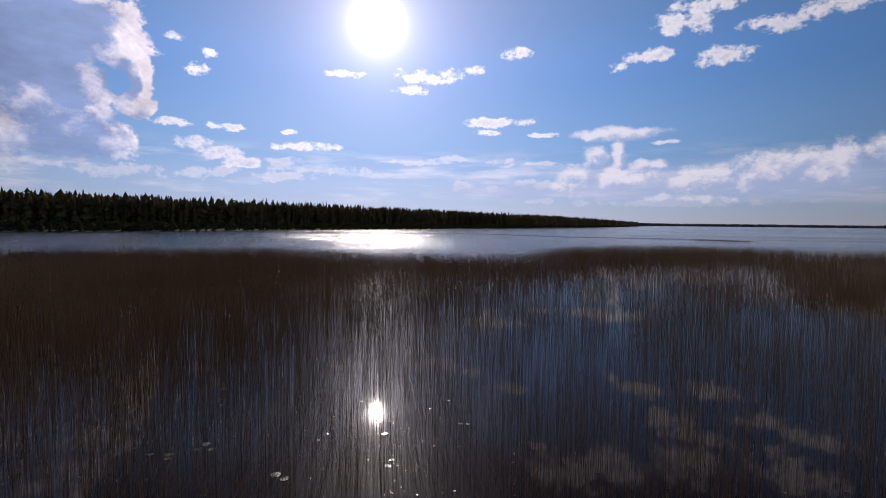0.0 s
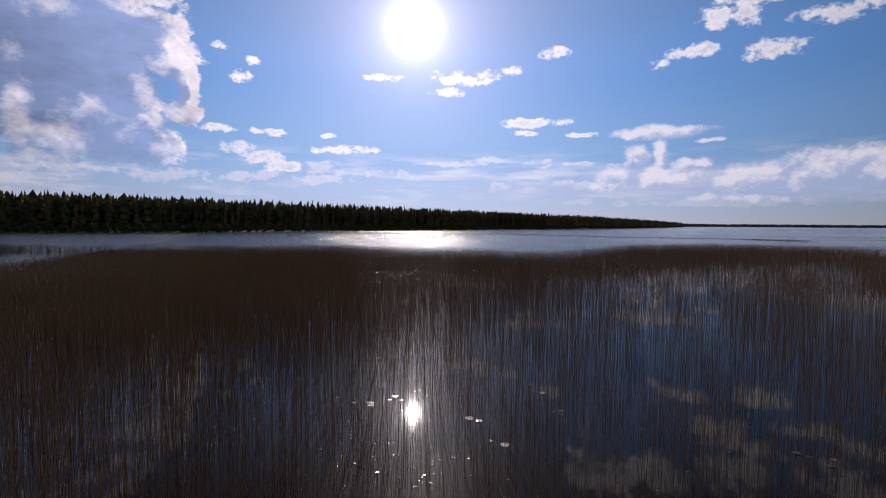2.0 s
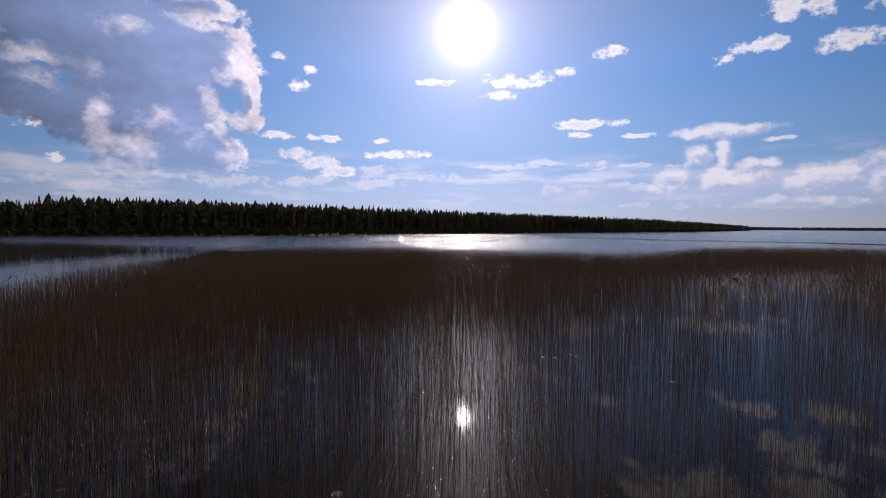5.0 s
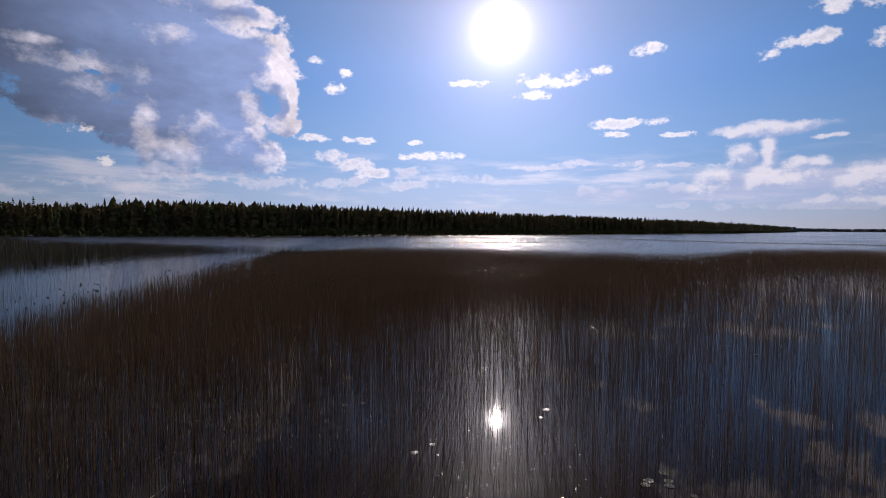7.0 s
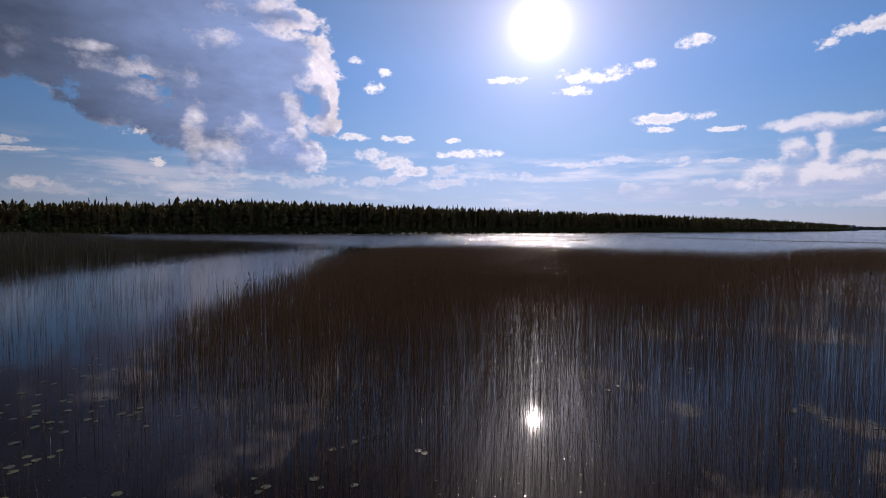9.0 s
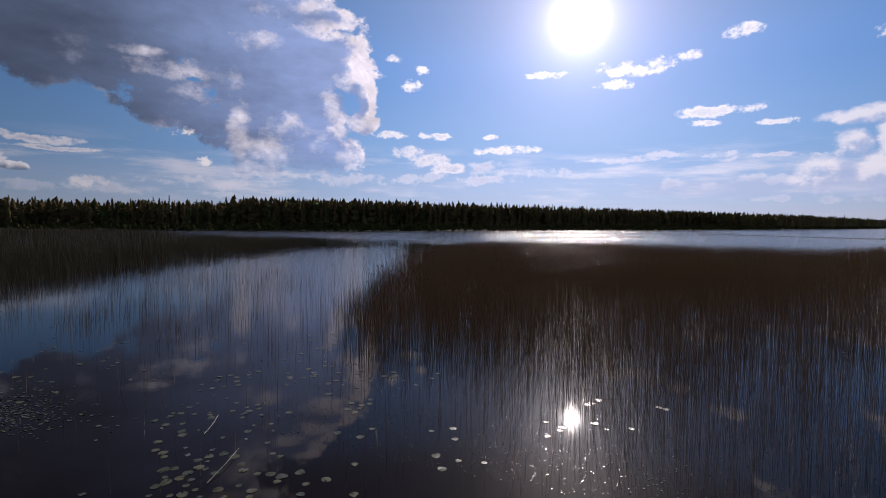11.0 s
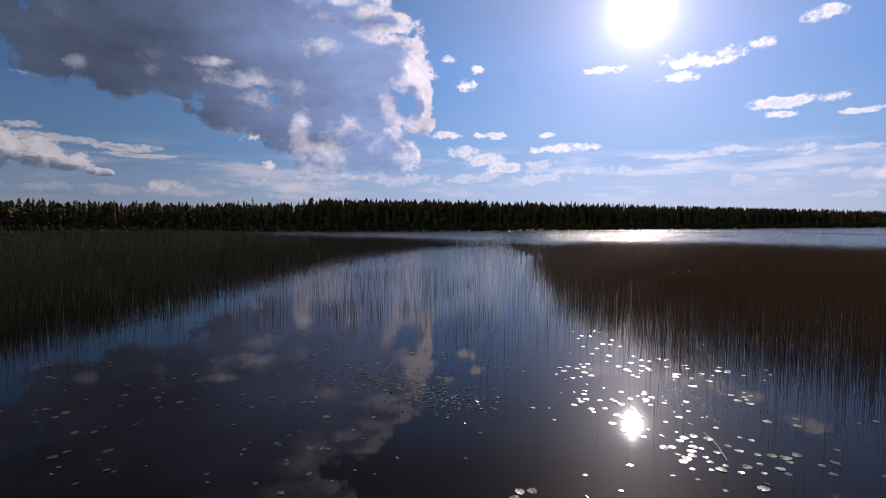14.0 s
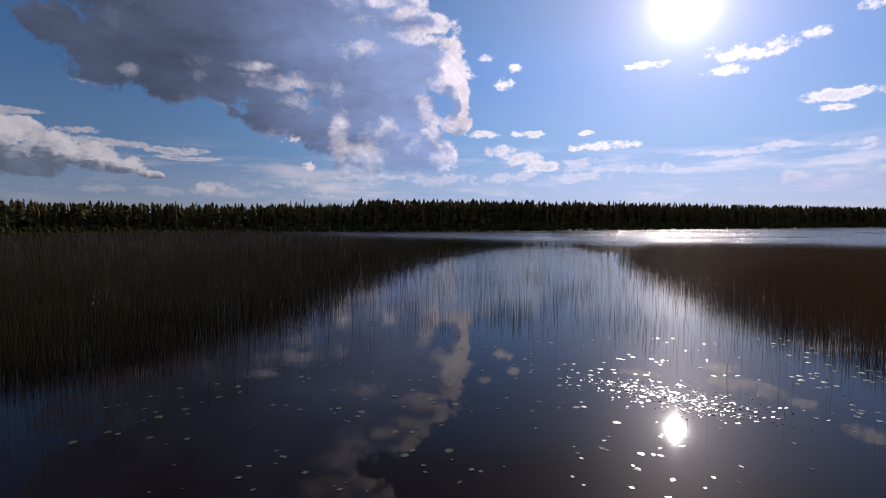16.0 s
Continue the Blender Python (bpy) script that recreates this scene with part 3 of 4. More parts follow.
bed("reed_bed", BED_EAST, (-66, -16, 20, 86), 700000, 50, 11, "dense dark green-brown bed of bulrush stalks in the water", low=(0.6, 6.0), edge=0.1, fringe=2.2, slim=(0.008, 0.013),
    shape=lambda p: np.clip((np.interp(p[:, 1], (-9, 3, 12, 20, 31, 48, 57, 69), (-10, -4, -2, 3, 9, 15, 22, 30)) - p[:, 0]) / 34, 0.1, 1))
bed("reed_bed", BED_WEST, (-106, -62, -44, 98), 800000, 78, 23, "dense green bulrush bed beside the open channel, shade painted dark", most=9, thin=1.9, height=(1.2, 1.7), mat=M_SHADED_GREEN_REED)
bed("reed_bed", BED_WEST, (-316, -95, -106, 156), 300000, 70, 24, "wide green bulrush bed reaching to the shore, shade painted dark", most=13, thin=2.1, height=(1.2, 1.7), mat=M_SHADED_GREEN_REED)
bed("reed_bed", BACK_STRIP, (-16, 52, 128, 112), 180000, 30, 31, "dense strip of bulrush at the edge of the open lake", soft=3)
bed("reed_stand", STAND, (-45, -22, 130, 112), 700000, 22, 41, "thin stand of bulrush stalks with water showing between", clump=0.7, soft=6, fringe=3, most=4, ease=1.0, slim=(0.0045, 0.0085), height=(1.1, 1.7),
    shape=lambda p: 1 + 0.6 * np.clip((p[:, 0] - 2) / 22, 0, 1) - 0.75 * np.exp(-((p[:, 0] - 40) / 24) ** 2 - ((p[:, 1] - 68) / 13) ** 2) + 0.8 * np.exp(-((p[:, 0] + 16) / 8) ** 2 - ((p[:, 1] + 8) / 6) ** 2))
PATCH = [(24, 36), (33, 33), (50, 46), (56, 66), (48, 72), (38, 60)]
bed("reed_bed", PATCH, (16, 26, 64, 80), 90000, 34, 61, "dark clump of crowded bulrush stalks", soft=4)
CHANNEL = [(-50, -14), (-55, -2), (-60, 12), (-52, 22), (-44, 14), (-36, -1), (-32, -7), (-33, -11), (-40, -10)]
bed("reed_stand", CHANNEL, (-66, -20, -26, 30), 60000, 4.5, 51, "few scattered reed stalks in open water", clump=2.2, soft=3, fringe=2, height=(0.6, 1.3), edge=0.03)

# ---------------------------------------------------------------- trees
def blades(rng, at, out, length, width, droop):
    """One flat-topped bough as a thin three-sided wedge."""
    o = np.array([math.cos(out), math.sin(out), 0])
    s = np.array([-o[1], o[0], 0])
    tip = at + o * length - np.array([0, 0, droop])
    mid = at + o * length * 0.5
    return [at + (0, 0, 0.12), mid + s * width + (0, 0, -droop * 0.5), tip, mid - s * width + (0, 0, -droop * 0.5), mid - (0, 0, 0.35 + droop * 0.7)]


BLADE = [(0, 1, 2), (0, 2, 3), (0, 4, 1), (1, 4, 2), (2, 4, 3), (3, 4, 0)]


def spruce_crown(rng, h, wide, rows=17, per=6):
    verts, faces = [], []
    for i in range(rows):
        k = i / (rows - 1)
        z = h * (0.10 + 0.88 * k)
        reach = wide * ((1 - k) ** 0.7) * rng.uniform(0.8, 1.15) + 0.3
        for j in range(per):
            L = reach * rng.uniform(0.65, 1.2)
            a = rng.uniform(0, 2 * math.pi)
            base = len(verts)
            verts += blades(rng, np.array([0, 0, z + rng.uniform(-.3, .3)]), a, L, 0.16 * L + 0.2, L * rng.uniform(0.2, 0.5))
            faces += [tuple(base + q for q in f) for f in BLADE]
    base = len(verts)
    verts += [np.array(v) for v in ((0.34, 0, h * .9), (-.17, .3, h * .9), (-.17, -.3, h * .9), (0, 0, h))]
    faces += [(base, base + 1, base + 3), (base + 1, base + 2, base + 3), (base + 2, base, base + 3)]
    return verts, faces


def clump_crown(rng, h, wide, low, count, size, shape):
    """A crown of many small leafy clumps round limbs, uneven and with gaps."""
    verts, faces = [], []
    lobes = [(rng.uniform(0, 2 * math.pi), rng.uniform(0.1, 0.75) * wide, h * rng.uniform(low + 0.05, 0.95), rng.uniform(0.35, 0.6) * wide) for _ in range(9)]
    lobes.append((0, 0, h * 0.93, 0.4 * wide))
    for _ in range(count):
        a, d, z, rad = lobes[rng.integers(len(lobes))]
        k = (z / h - low) / (1 - low)
        d *= shape(k)
        v = rng.normal(0, 1, 3)
        v *= rad * rng.uniform(0.5, 1.0) / np.linalg.norm(v)
        c = np.array([math.cos(a) * d, math.sin(a) * d, z]) + v * (1, 1, 1.15)
        q = rng.normal(0, 1, (4, 3))
        q *= size * rng.uniform(0.6, 1.2) / np.linalg.norm(q, axis=1)[:, None]
        base = len(verts)
        verts += list(c + q)
        faces += [(base, base + 1, base + 2), (base, base + 2, base + 3), (base, base + 3, base + 1), (base + 1, base + 3, base + 2)]
    return verts, faces


def trunk_mesh(h, r0, rng, limbs=5, low=0.45, reach=2.0):
    verts, faces = [], []

    def tube(a, b, ra, rb, n=6):
        base = len(verts)
        d = (b - a) / np.linalg.norm(b - a)
        u = np.cross(d, (0.3, 0.9, 0.2))
        u /= np.linalg.norm(u)
        v = np.cross(d, u)
        for c, rr in ((a, ra), (b, rb)):
            for k in range(n):
                t = 2 * math.pi * k / n
                verts.append(c + rr * (u * math.cos(t) + v * math.sin(t)))
        faces.extend((base + k, base + (k + 1) % n, base + n + (k + 1) % n, base + n + k) for k in range(n))

    mid = np.array([rng.uniform(-.2, .2), rng.uniform(-.2, .2), h * 0.5])
    tube(np.array([0, 0, -0.6]), mid, r0, r0 * 0.65)
    tube(mid, np.array([0, 0, h * 0.86]), r0 * 0.65, r0 * 0.1)
    for _ in range(limbs):
        z, a = h * rng.uniform(low, 0.9), rng.uniform(0, 2 * math.pi)
        L = reach * rng.uniform(0.5, 1.0) * (1.1 - z / h)
        tube(np.array([0, 0, z]), np.array([math.cos(a) * L, math.sin(a) * L, z + L * 0.6]), r0 * 0.25, r0 * 0.06, 4)
    return verts, faces


def tree(name, kind, seed, h, label):
    rng = np.random.default_rng(seed)
    root = new(name)
    root.empty_display_size = 1.0
    tagged(root, label, "tree", "trees along the shore")
    if kind == "spruce":
        cv, cf = spruce_crown(rng, h, h * 0.115)
        mat, bark = M_NEEDLE, M_BARK
        tv, tf = trunk_mesh(h, 0.17, rng, 4, 0.2, 1.0)
    elif kind == "pine":
        cv, cf = clump_crown(rng, h, h * 0.15, 0.5, 260, 0.65, lambda k: 1.0 - 0.3 * k)
        mat, bark = M_PINE, M_BARK
        tv, tf = trunk_mesh(h, 0.18, rng, 8, 0.5, 2.5)
    else:
        cv, cf = clump_crown(rng, h, h * 0.19, 0.18, 360, 0.6, lambda k: 0.55 + 0.6 * math.sin(min(max(k, 0), 1) * 2.6))
        mat, bark = M_LEAF, M_BIRCH
        tv, tf = trunk_mesh(h, 0.15, rng, 9, 0.25, 3.0)
    link("trunk", quick_mesh("trunk", tv, tf, True), bark, root)
    link("crown", quick_mesh("crown", cv, cf), mat, root)
    return root


def shore_height(off):
    return float(np.interp(off, (0, 1.5, 8, 40, 200, 900), (0, 0.25, 0.6, 1.5, 3.0, 8.0))) - 0.15


PROTO = [tree("spruce", "spruce", 70 + i, 17 + i * 0.9, "tall narrow dark spruce at the forest edge") for i in range(4)]
PROTO += [tree("pine", "pine", 80 + i, 16.5 + i, "pine with a bare trunk and dark ragged crown") for i in range(2)]
PROTO += [tree("birch", "birch", 90 + i, 13.0 + i * 2, "leafy green birch among the conifers") for i in range(3)]
for k, ob in enumerate(PROTO):
    ob.location = (-700 - 14 * k, -360, 1.0)

rng = np.random.default_rng(17)
pts, nrm, run = along(SHORE, 1.0)
s = 140.0
while s < run[-1]:
    i = int(s)
    p, n = pts[i], nrm[i]
    dist = math.hypot(p[0] + 15, p[1] + 10)
    meadow = p[1] < 110
    leafy = 0.55 if p[1] < 260 else 0.16
    u = rng.uniform()
    kind = rng.integers(6, 9) if u < leafy else (rng.integers(4, 6) if u < leafy + 0.13 else rng.integers(0, 4))
    off = rng.uniform(30, 60) if meadow else rng.uniform(36, 56) if dist < 700 else rng.uniform(12, 30)
    q = p + n * off
    sc = rng.uniform(0.86, 1.0) * (0.9 if p[1] < 200 else 1.0)
    copy_thing(PROTO[kind], Matrix.LocRotScale((q[0], q[1], shore_height(off)), Euler((0, 0, rng.uniform(0, 6.28))), (sc * 1.2, sc * 1.2, sc * rng.uniform(0.92, 1.06))))
    s += (2.9 if dist < 600 else 7.5 if dist < 1100 else 14) * rng.uniform(0.5, 1.5)


def woods(name, line, start, offsets, step, mat, height, label, wide=0.12, tiers=8, sides=8, rounded=0.35, jitter=4.0, spread=(0.86, 1.06)):
    """A wood too deep to count: spires and round heads of overlapping ragged branch whorls, dense to the ground."""
    r = np.random.default_rng(29)
    p, n, s = along(line, 1.0)
    roots = []
    for offset in offsets:
        at = start
        while at < len(p):
            i = int(at)
            dist = math.hypot(*p[i])
            off = offset + r.uniform(-1, 1) * jitter
            x, y = p[i] + n[i] * off
            h = height * r.uniform(*spread) * (0.86 if p[i][1] < 170 else 1.0)
            roots.append((x, y, shore_height(max(off, 0)), h, r.uniform() < (max(rounded, 0.7) if p[i][1] < 300 else rounded)))
            at += step * (1 if dist < 650 else 2.0 if dist < 1200 else 3.5) * r.uniform(0.6, 1.4)
    roots = np.array(roots)
    m = len(roots)
    k = (np.arange(tiers)[None] + r.uniform(-0.3, 0.3, (m, tiers))) / tiers      # foot of each whorl
    k = np.clip(k, 0, 0.93)
    heads = roots[:, 4][:, None] > 0
    prof = np.where(heads, np.sqrt(np.clip(1 - (k * 1.12 - 0.2) ** 2, 0.05, 1)) * (1 - 0.35 * k ** 4), 0.08 + 0.92 * (1 - k) ** 0.8)
    h = roots[:, 3][:, None]
    w = h * wide * r.uniform(0.8, 1.3, (m, 1)) * np.where(heads, 1.15, 1.0)
    rad = w * prof * r.uniform(0.8, 1.2, (m, tiers))
    rise = h * np.where(heads, 1.5, 2.1) / tiers * r.uniform(0.8, 1.2, (m, tiers))
    foot = roots[:, 2:3] + h * 0.94 * k
    tip = np.minimum(foot + rise, roots[:, 2:3] + h * np.where(heads, r.uniform(0.9, 1.0, (m, tiers)), 1.0))
    lean = r.normal(0, 0.06, (m, tiers, 2)) * w[..., None]
    a = 2 * math.pi * np.arange(sides)[None, None] / sides + r.uniform(0, 6.28, (m, tiers, 1))
    ray = rad[..., None] * np.where(np.arange(sides) % 2, 0.62, 1.0) * r.uniform(0.75, 1.25, (m, tiers, sides))
    droop = r.normal(0, 0.16, (m, tiers, sides)) * rise[..., None]
    cx = roots[:, :1] + lean[..., 0]
    cy = roots[:, 1:2] + lean[..., 1]
    ring = np.stack([cx[..., None] + ray * np.cos(a), cy[..., None] + ray * np.sin(a), foot[..., None] + droop], -1)
    apex = np.stack([cx, cy, tip], -1)[:, :, None]
    verts = np.concatenate([apex, ring], 2).reshape(-1, 3)
    f = np.array([(0, 1 + q, 1 + (q + 1) % sides) for q in range(sides)])
    faces = (np.arange(m * tiers)[:, None, None] * (sides + 1) + f[None]).reshape(-1, 3)
    return tagged(link(name, quick_mesh(name, verts, faces, True), mat), label, "forest", kind="stuff")


woods("woods", SHORE, 120, (40, 47, 56, 68, 84, 105), 2.4, M_WOODS, 18.6, "deep dark conifer forest behind the shore")
woods("shrubs", SHORE, 120, (2.5, 7, 13, 20, 28, 36), 2.6, M_SHADED_SHRUB, 3.0, "willow shrubs under the forest edge, self-shade painted dark", wide=0.36, tiers=5, sides=9, rounded=1.0, jitter=2.0, spread=(0.5, 1.4))
woods("far_woods", FAR_SHORE, 0, (10, 50, 120), 5, M_FAR_HAZED, 20, "distant wooded shore across the lake, haze painted in its blue-grey", wide=0.7, tiers=3, sides=6, rounded=0.8)

# ---------------------------------------------------------------- floating leaves
def pad_mesh(seed):
    r = np.random.default_rng(seed)
    n = 16
    a = np.linspace(0.16, 2 * math.pi - 0.16, n)
    rad = 1 + 0.05 * np.sin(3 * a + r.uniform(0, 6)) + r.normal(0, 0.015, n)
    x, y = rad * np.cos(a) * 0.5, rad * np.sin(a) * 0.5 * 0.9
    lift = 0.03 + 0.02 * np.sin(2 * a + r.uniform(0, 6))
    v = [(0.03, 0, 0.035)] + list(zip(x, y, lift)) + list(zip(x * 0.98, y * 0.98, lift - 0.03))
    f = [(0, 1 + k, 2 + k) for k in range(n - 1)]
    f += [(1 + k, 1 + n + k, 2 + n + k, 2 + k) for k in range(n - 1)]
    me = bpy.data.meshes.new("water_lily_pad")
    me.from_pydata([tuple(map(float, q)) for q in v], [], f)
    return me


PADS = [pad_mesh(k) for k in range(6)]
for me in PADS:
    me.materials.append(M_PAD)
rng = np.random.default_rng(61)
# lily pads: centre, half width across and along the channel, count
BY_THE_BEND = [(-29.7, -11.2, 0.8, 0.8, 22), (-29.4, -7.4, 1.0, 3.0, 34), (-27.6, -9.6, 1.0, 1.3, 26), (-26.2, -9.9, 0.6, 1.1, 12),
               (-27.8, -13.0, 0.6, 0.7, 16), (-29.0, -13.7, 0.5, 0.6, 8), (-27.7, -15.3, 0.4, 1.4, 14), (-26.4, -13.9, 0.6, 1.5, 16),
               (-26.0, -15.7, 0.35, 0.55, 14), (-25.8, -16.6, 0.35, 0.55, 11), (-26.3, -16.4, 0.2, 0.5, 8), (-25.1, -15.2, 0.4, 0.6, 10),
               (-24.8, -16.4, 0.6, 0.8, 14), (-23.6, -15.3, 0.8, 0.7, 14), (-24.4, -12.2, 0.6, 1.3, 18), (-24.4, -9.5, 1.0, 1.3, 14),
               (-29.0, -19.5, 0.5, 0.3, 6)]
IN_THE_CHANNEL = [(-39.8, -12.3, 1.5, 1.0, 14), (-36.7, -14.5, 1.6, 1.5, 30), (-34.3, -15.9, 1.4, 0.6, 20), (-33.3, -14.9, 0.5, 2.2, 20),
                  (-40.4, -18.0, 1.5, 1.4, 16), (-39.4, -19.8, 1.1, 1.0, 16), (-41.2, -21.2, 0.7, 1.1, 12), (-38.1, -22.0, 1.3, 1.2, 8),
                  (-35.1, -18.2, 0.7, 0.6, 8), (-45.2, -24.6, 1.1, 2.7, 34), (-45.3, -22.5, 0.7, 1.4, 14), (-43.5, -21.0, 0.5, 1.7, 12),
                  (-37.3, -22.9, 0.8, 1.1, 8), (-37.2, -14.7, 1.4, 2.3, 22), (-35.5, -12.4, 1.2, 1.4, 26), (-28.8, -13.4, 0.7, 0.9, 8),
                  (-34.7, -8.0, 0.5, 0.7, 5), (-33.1, -20.8, 0.4, 1.0, 6)]
AMONG_REEDS = [(-21.6, -12.7, 0.7, 1.2, 12), (-19.8, -11.1, 0.3, 0.5, 6), (-18.6, -9.5, 0.7, 1.2, 7), (-19.0, -9.8, 0.4, 0.9, 4),
               (-17.5, -8.5, 0.2, 0.3, 4), (-13.4, -2.4, 0.3, 0.3, 3), (-8.6, -2.6, 0.25, 0.3, 4), (-7.6, -3.0, 0.6, 0.9, 15),
               (-16.3, 0.1, 0.4, 0.6, 4), (-10.7, 0.5, 0.4, 0.3, 3), (-7.2, 11.7, 0.3, 0.5, 4), (-6.0, 11.7, 0.5, 0.3, 9),
               (-7.0, 16.1, 0.2, 0.3, 3), (-3.4, 10.4, 0.15, 0.3, 3), (-2.9, 9.2, 0.2, 0.2, 3), (-1.1, 11.1, 0.15, 0.4, 4),
               (-1.5, 13.1, 0.2, 0.5, 3), (0.5, 13.6, 0.15, 0.3, 3), (3.9, 9.1, 0.3, 0.4, 6)]
pad_label = "floating yellow-green water lily pad on dark water"
placed = []
for cx, cy, across, deep, count in [(*row[:4], round(row[4] * share)) for rows, share in ((BY_THE_BEND, 0.55), (IN_THE_CHANNEL, 0.32), (AMONG_REEDS, 0.6)) for row in rows]:
    for _ in range(count):
        for _ in range(8):                     # pads push each other aside
            a, b = rng.uniform(-1.05, 1.05) * across, rng.uniform(-1.05, 1.05) * deep
            x, y = cx + 0.88 * a - 0.47 * b, cy + 0.47 * a + 0.88 * b
            if all((x - u) ** 2 + (y - v) ** 2 > 0.03 for u, v in placed):
                break
        placed.append((x, y))
        ob = new("water_lily_pad", PADS[rng.integers(6)])
        d = rng.uniform(0.12, 0.23)
        ob.matrix_world = Matrix.LocRotScale((x, y, 0.001), Euler((rng.normal(0, 0.03), rng.normal(0, 0.03), rng.uniform(0, 6.28))), (d * rng.uniform(0.85, 1.1), d, d * 0.8))
        tagged(ob, pad_label, "lily pad", "floating lily pads")


def bits(name, p, size, tilt, seed, label, category, corners=4, lift=0.0):
    """Many small leaves lying on the water: three or four corners, with a keel below."""
    r = np.random.default_rng(seed)
    n = len(p)
    a = np.array([0, 1.4, 3.1, 4.8]) if corners == 4 else np.array([0, 2.3, 4.0])
    sz = r.uniform(*size, n)
    turn = r.uniform(0, 6.28, n)
    tx, ty = r.normal(0, tilt, (2, n))
    x = np.cos(a)[None] * sz[:, None] / 2
    y = np.sin(a)[None] * sz[:, None] / 2 * r.uniform(0.45, 0.95, n)[:, None]
    c, s = np.cos(turn)[:, None], np.sin(turn)[:, None]
    wx, wy = x * c - y * s, x * s + y * c
    z = 0.006 + 0.004 * r.uniform(0, 1, n)[:, None] + wx * tx[:, None] + wy * ty[:, None]
    top = np.stack([wx + p[:, :1], wy + p[:, 1:], z], -1)
    top[..., 2] += lift * r.uniform(0.6, 1.0, n)[:, None]
    keel = np.c_[p, top[:, :, 2].min(1) - 0.016 - 0.05 * lift][:, None]
    verts = np.concatenate([top, keel], 1).reshape(-1, 3)
    k = corners
    tri = [(0, 1, 2), (0, 2, 3)][:k - 2] + [((q + 1) % k, q, k) for q in range(k)]
    faces = (np.arange(n)[:, None, None] * (k + 1) + np.array(tri)[None]).reshape(-1, 3)
    return tagged(link(name, quick_mesh(name, verts, faces), M_SCUM), label, category, kind="stuff")


r = np.random.default_rng(71)
mat_at = np.concatenate([r.normal((-33.6, -15.4), (1.3, 0.8), (300, 2)), r.normal((-32.3, -16.0), (0.7, 0.35), (160, 2)),
                         r.normal((-34.9, -15.2), (0.8, 0.25), (120, 2)), r.normal((-32.2, -15.3), (1.2, 0.5), (120, 2))])
bits("floating_leaves", mat_at, (0.05, 0.12), 0.12, 72, "crowded small floating leaves in a loose mat", "water plants")
thin = np.c_[r.uniform(-50, -24, 1500), r.uniform(-27, -6, 1500)]
keep = (r.uniform(0, 1, 1500) < 0.25 + 0.6 * waves2(thin, 3.0, 21)) & (edge_distance(thin, BED_WEST) < -1) & (edge_distance(thin, BED_EAST) < -1)
bits("floating_leaves", thin[keep], (0.08, 0.19), 0.04, 76, "dull olive leaves floating far apart on dark water", "water plants")
fleck = np.concatenate([np.c_[r.uniform(-27, 2, 50000), r.uniform(-14, 18, 50000)], np.c_[r.uniform(-32, 18, 3000), r.uniform(22, 68, 3000)]])
keep = (edge_distance(fleck, STAND) > -3) | (edge_distance(fleck, BED_EAST) > 0)
bits("floating_flecks", fleck[keep], (0.018, 0.042), 0.07, 73, "tiny leaf flecks drifting between the reeds", "debris", 3)
drift = np.c_[r.uniform(-40, 10, 7000), r.uniform(4, 72, 7000)]
keep = ((edge_distance(drift, STAND) > -1) | (edge_distance(drift, BED_EAST) > -1)) & (r.uniform(0, 1, 7000) < 0.5 + 0.5 * waves2(drift, 5, 9))
bits("floating_leaves", drift[keep], (0.04, 0.10), 0.06, 74, "small pale leaves drifting among the reed stalks", "water plants")
heads = np.c_[r.uniform(-50, 20, 14000), r.uniform(-4, 78, 14000)]
keep = ((edge_distance(heads, STAND) > 3) | (edge_distance(heads, BED_EAST) > 1)) & (r.uniform(0, 1, 14000) < 0.55 + 0.45 * waves2(heads, 6, 12))
keep &= path_distance(heads) > 27
bits("reed_tips", heads[keep], (0.06, 0.13), 0.13, 75, "glossy bent-over reed tips catching the sun", "reeds", 3, lift=1.9)
weed = []
for (x0, y0), (x1, y1), w in (((5, 274), (52, 215), 3), ((52, 215), (102, 195), 6), ((95, 190), (108, 178), 4), ((-60, 150), (-20, 170), 2)):
    k = r.uniform(0, 1, 500)
    weed.append(np.c_[x0 + (x1 - x0) * k, y0 + (y1 - y0) * k] + r.normal(0, w * 0.5, (500, 2)))
weed = np.concatenate(weed)
stalks("water_weed", weed, r.uniform(0.12, 0.42, len(weed)), r.uniform(0.1, 0.3, len(weed)), np.full(len(weed), 9.0), 74,
       "far low patches of weed standing out of the lake", lean=0.3)


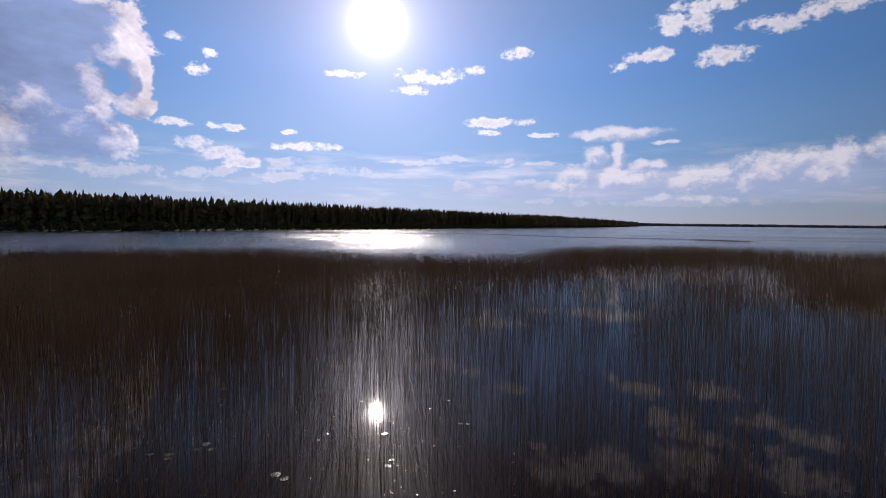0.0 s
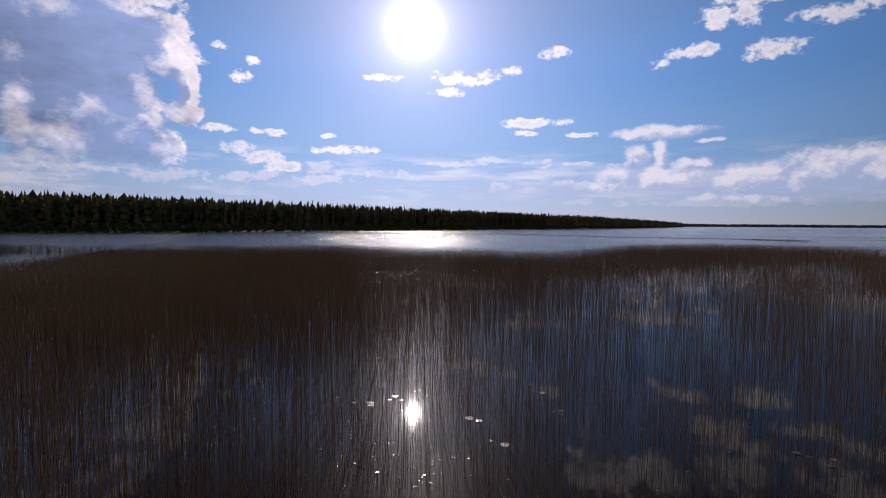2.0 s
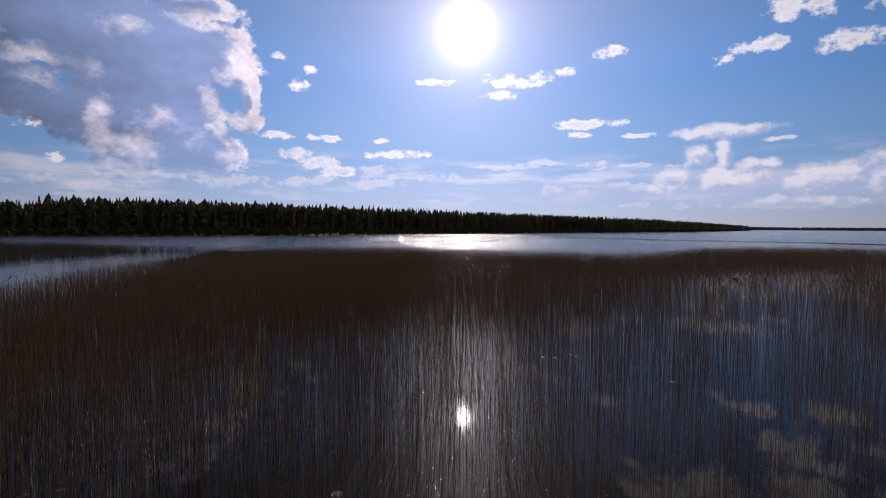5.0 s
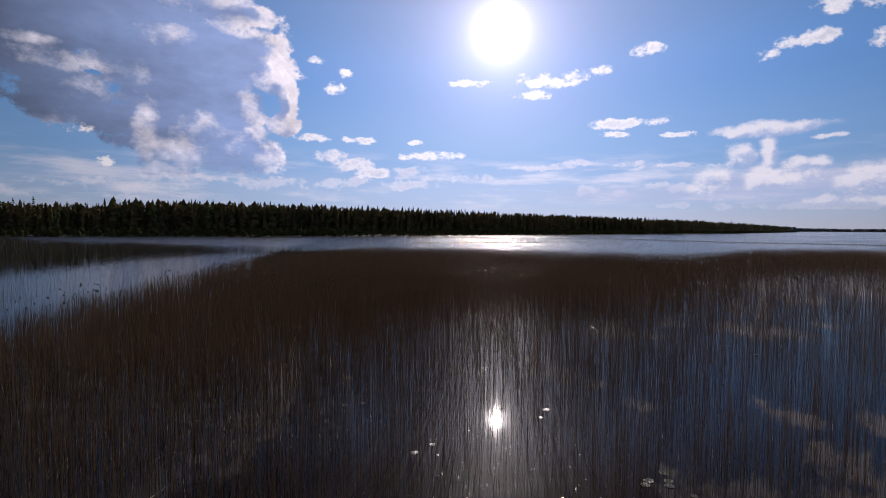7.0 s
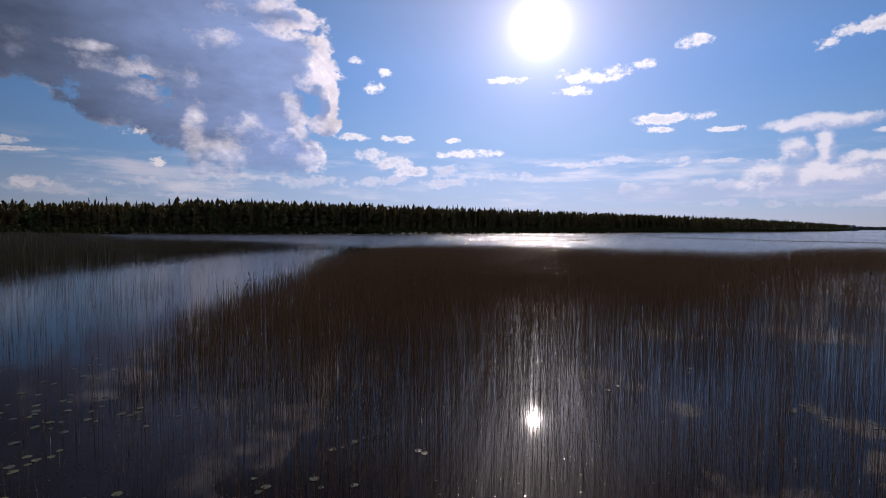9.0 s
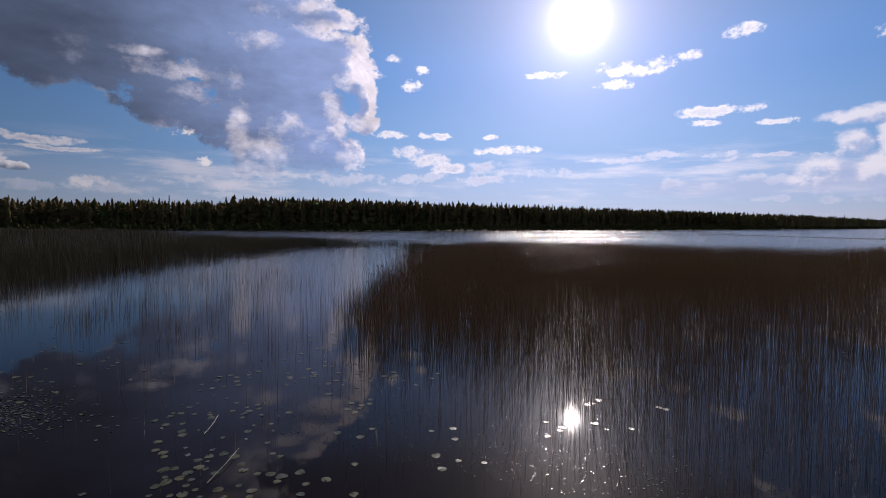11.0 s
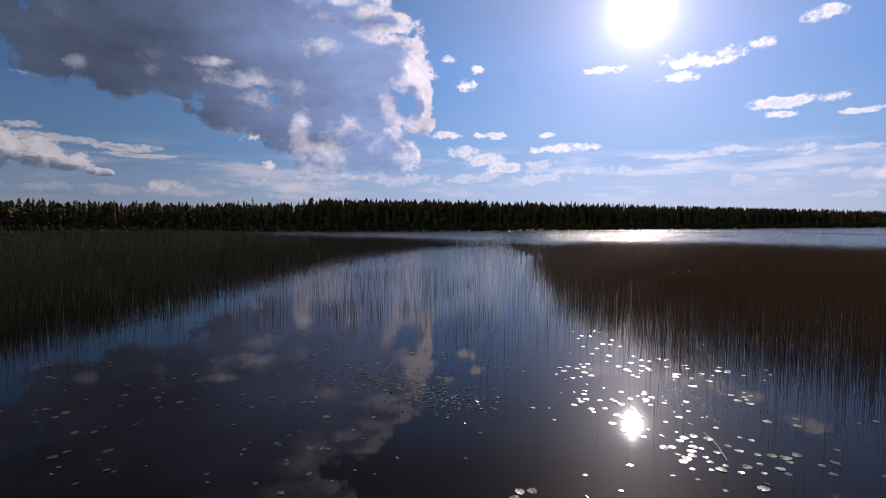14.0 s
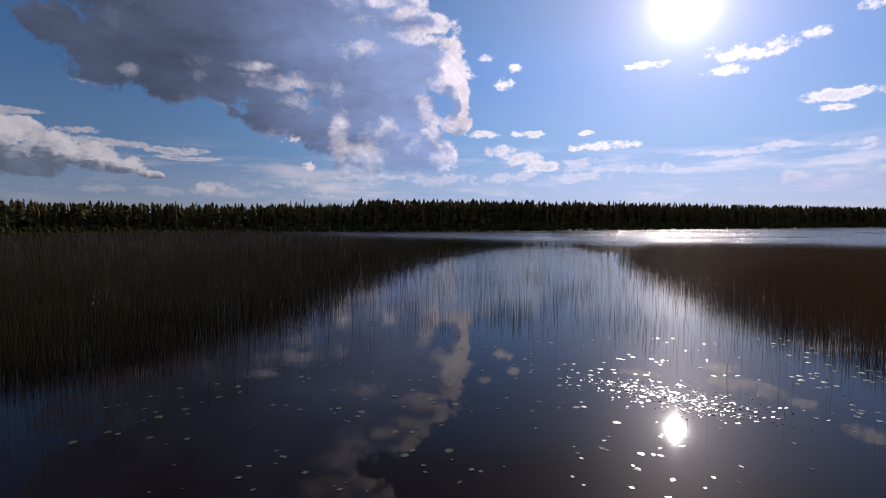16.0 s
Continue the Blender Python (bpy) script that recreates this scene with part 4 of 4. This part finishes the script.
def broken_reed(a, b, lift=0.05):
    """A dry fallen stalk lying on the water, kinked in the middle."""
    a, b = Vector((*a, 0.02)), Vector((*b, lift))
    mid = (a + b) / 2 + Vector((0.04, 0.03, 0.03))
    verts, faces = [], []
    for c, rad in ((a, 0.007), (mid, 0.0065), (b, 0.004)):
        d = (b - a).normalized()
        u = d.cross(Vector((0, 0, 1))).normalized()
        v = d.cross(u)
        verts += [tuple(c + rad * (u * math.cos(t) + v * math.sin(t))) for t in (0, 1.257, 2.513, 3.77, 5.027)]
    for q in (0, 5):
        faces += [(q + k, q + (k + 1) % 5, q + 5 + (k + 1) % 5, q + 5 + k) for k in range(5)]
    faces += [(4, 3, 2, 1, 0), (10, 11, 12, 13, 14)]
    me = bpy.data.meshes.new("broken_reed")
    me.from_pydata(verts, [], faces)
    return tagged(link("broken_reed", me, M_DRY), "pale dry broken reed stalk lying on water", "reed stalk", "fallen stalks")


for a, b, up in (((-25.37, -16.22), (-25.85, -14.93), 0.06), ((-8.7, 11.63), (-9.0, 13.3), 0.1), ((-12.2, 10.6), (-12.5, 11.5), 0.05),
                 ((-48.4, -12.2), (-48.0, -11.6), 0.1), ((-17.55, -5.4), (-17.37, -6.6), 0.1), ((-27.2, -14.6), (-27.7, -13.7), 0.08),
                 ((-12.6, 14.6), (-12.2, 15.8), 0.12), ((-5.4, 20.1), (-4.9, 19.6), 0.06), ((-18.9, -8.4), (-18.4, -8.0), 0.06)):
    broken_reed(a, b, up)

# ---------------------------------------------------------------- meadow on the near shore
r = np.random.default_rng(83)
p, n, s = along(SHORE, 0.5)
sel = (p[:, 1] > -60) & (p[:, 1] < 130)
i = r.choice(np.nonzero(sel)[0], 14000)
off = r.uniform(0.5, 48, len(i))
gp = p[i] + n[i] * off[:, None]
gz = np.array([shore_height(o) for o in off])
h = r.uniform(0.35, 1.1, len(i))
a = r.uniform(0, 6.28, len(i))
w = 0.16
tufts = np.stack([np.c_[gp + w * np.c_[np.cos(a), np.sin(a)], gz], np.c_[gp + w * np.c_[np.cos(a + 2.1), np.sin(a + 2.1)], gz],
                  np.c_[gp + w * np.c_[np.cos(a + 4.2), np.sin(a + 4.2)], gz], np.c_[gp + r.normal(0, 0.15, gp.shape), gz + h]], 1)
face = np.array([(0, 1, 3), (1, 2, 3), (2, 0, 3)])
faces = (np.arange(len(i))[:, None, None] * 4 + face[None]).reshape(-1, 3)
tagged(link("meadow_grass", quick_mesh("meadow_grass", tufts.reshape(-1, 3), faces), M_GRASS), "tall yellow-green grass on the low shore", "grass", kind="stuff")
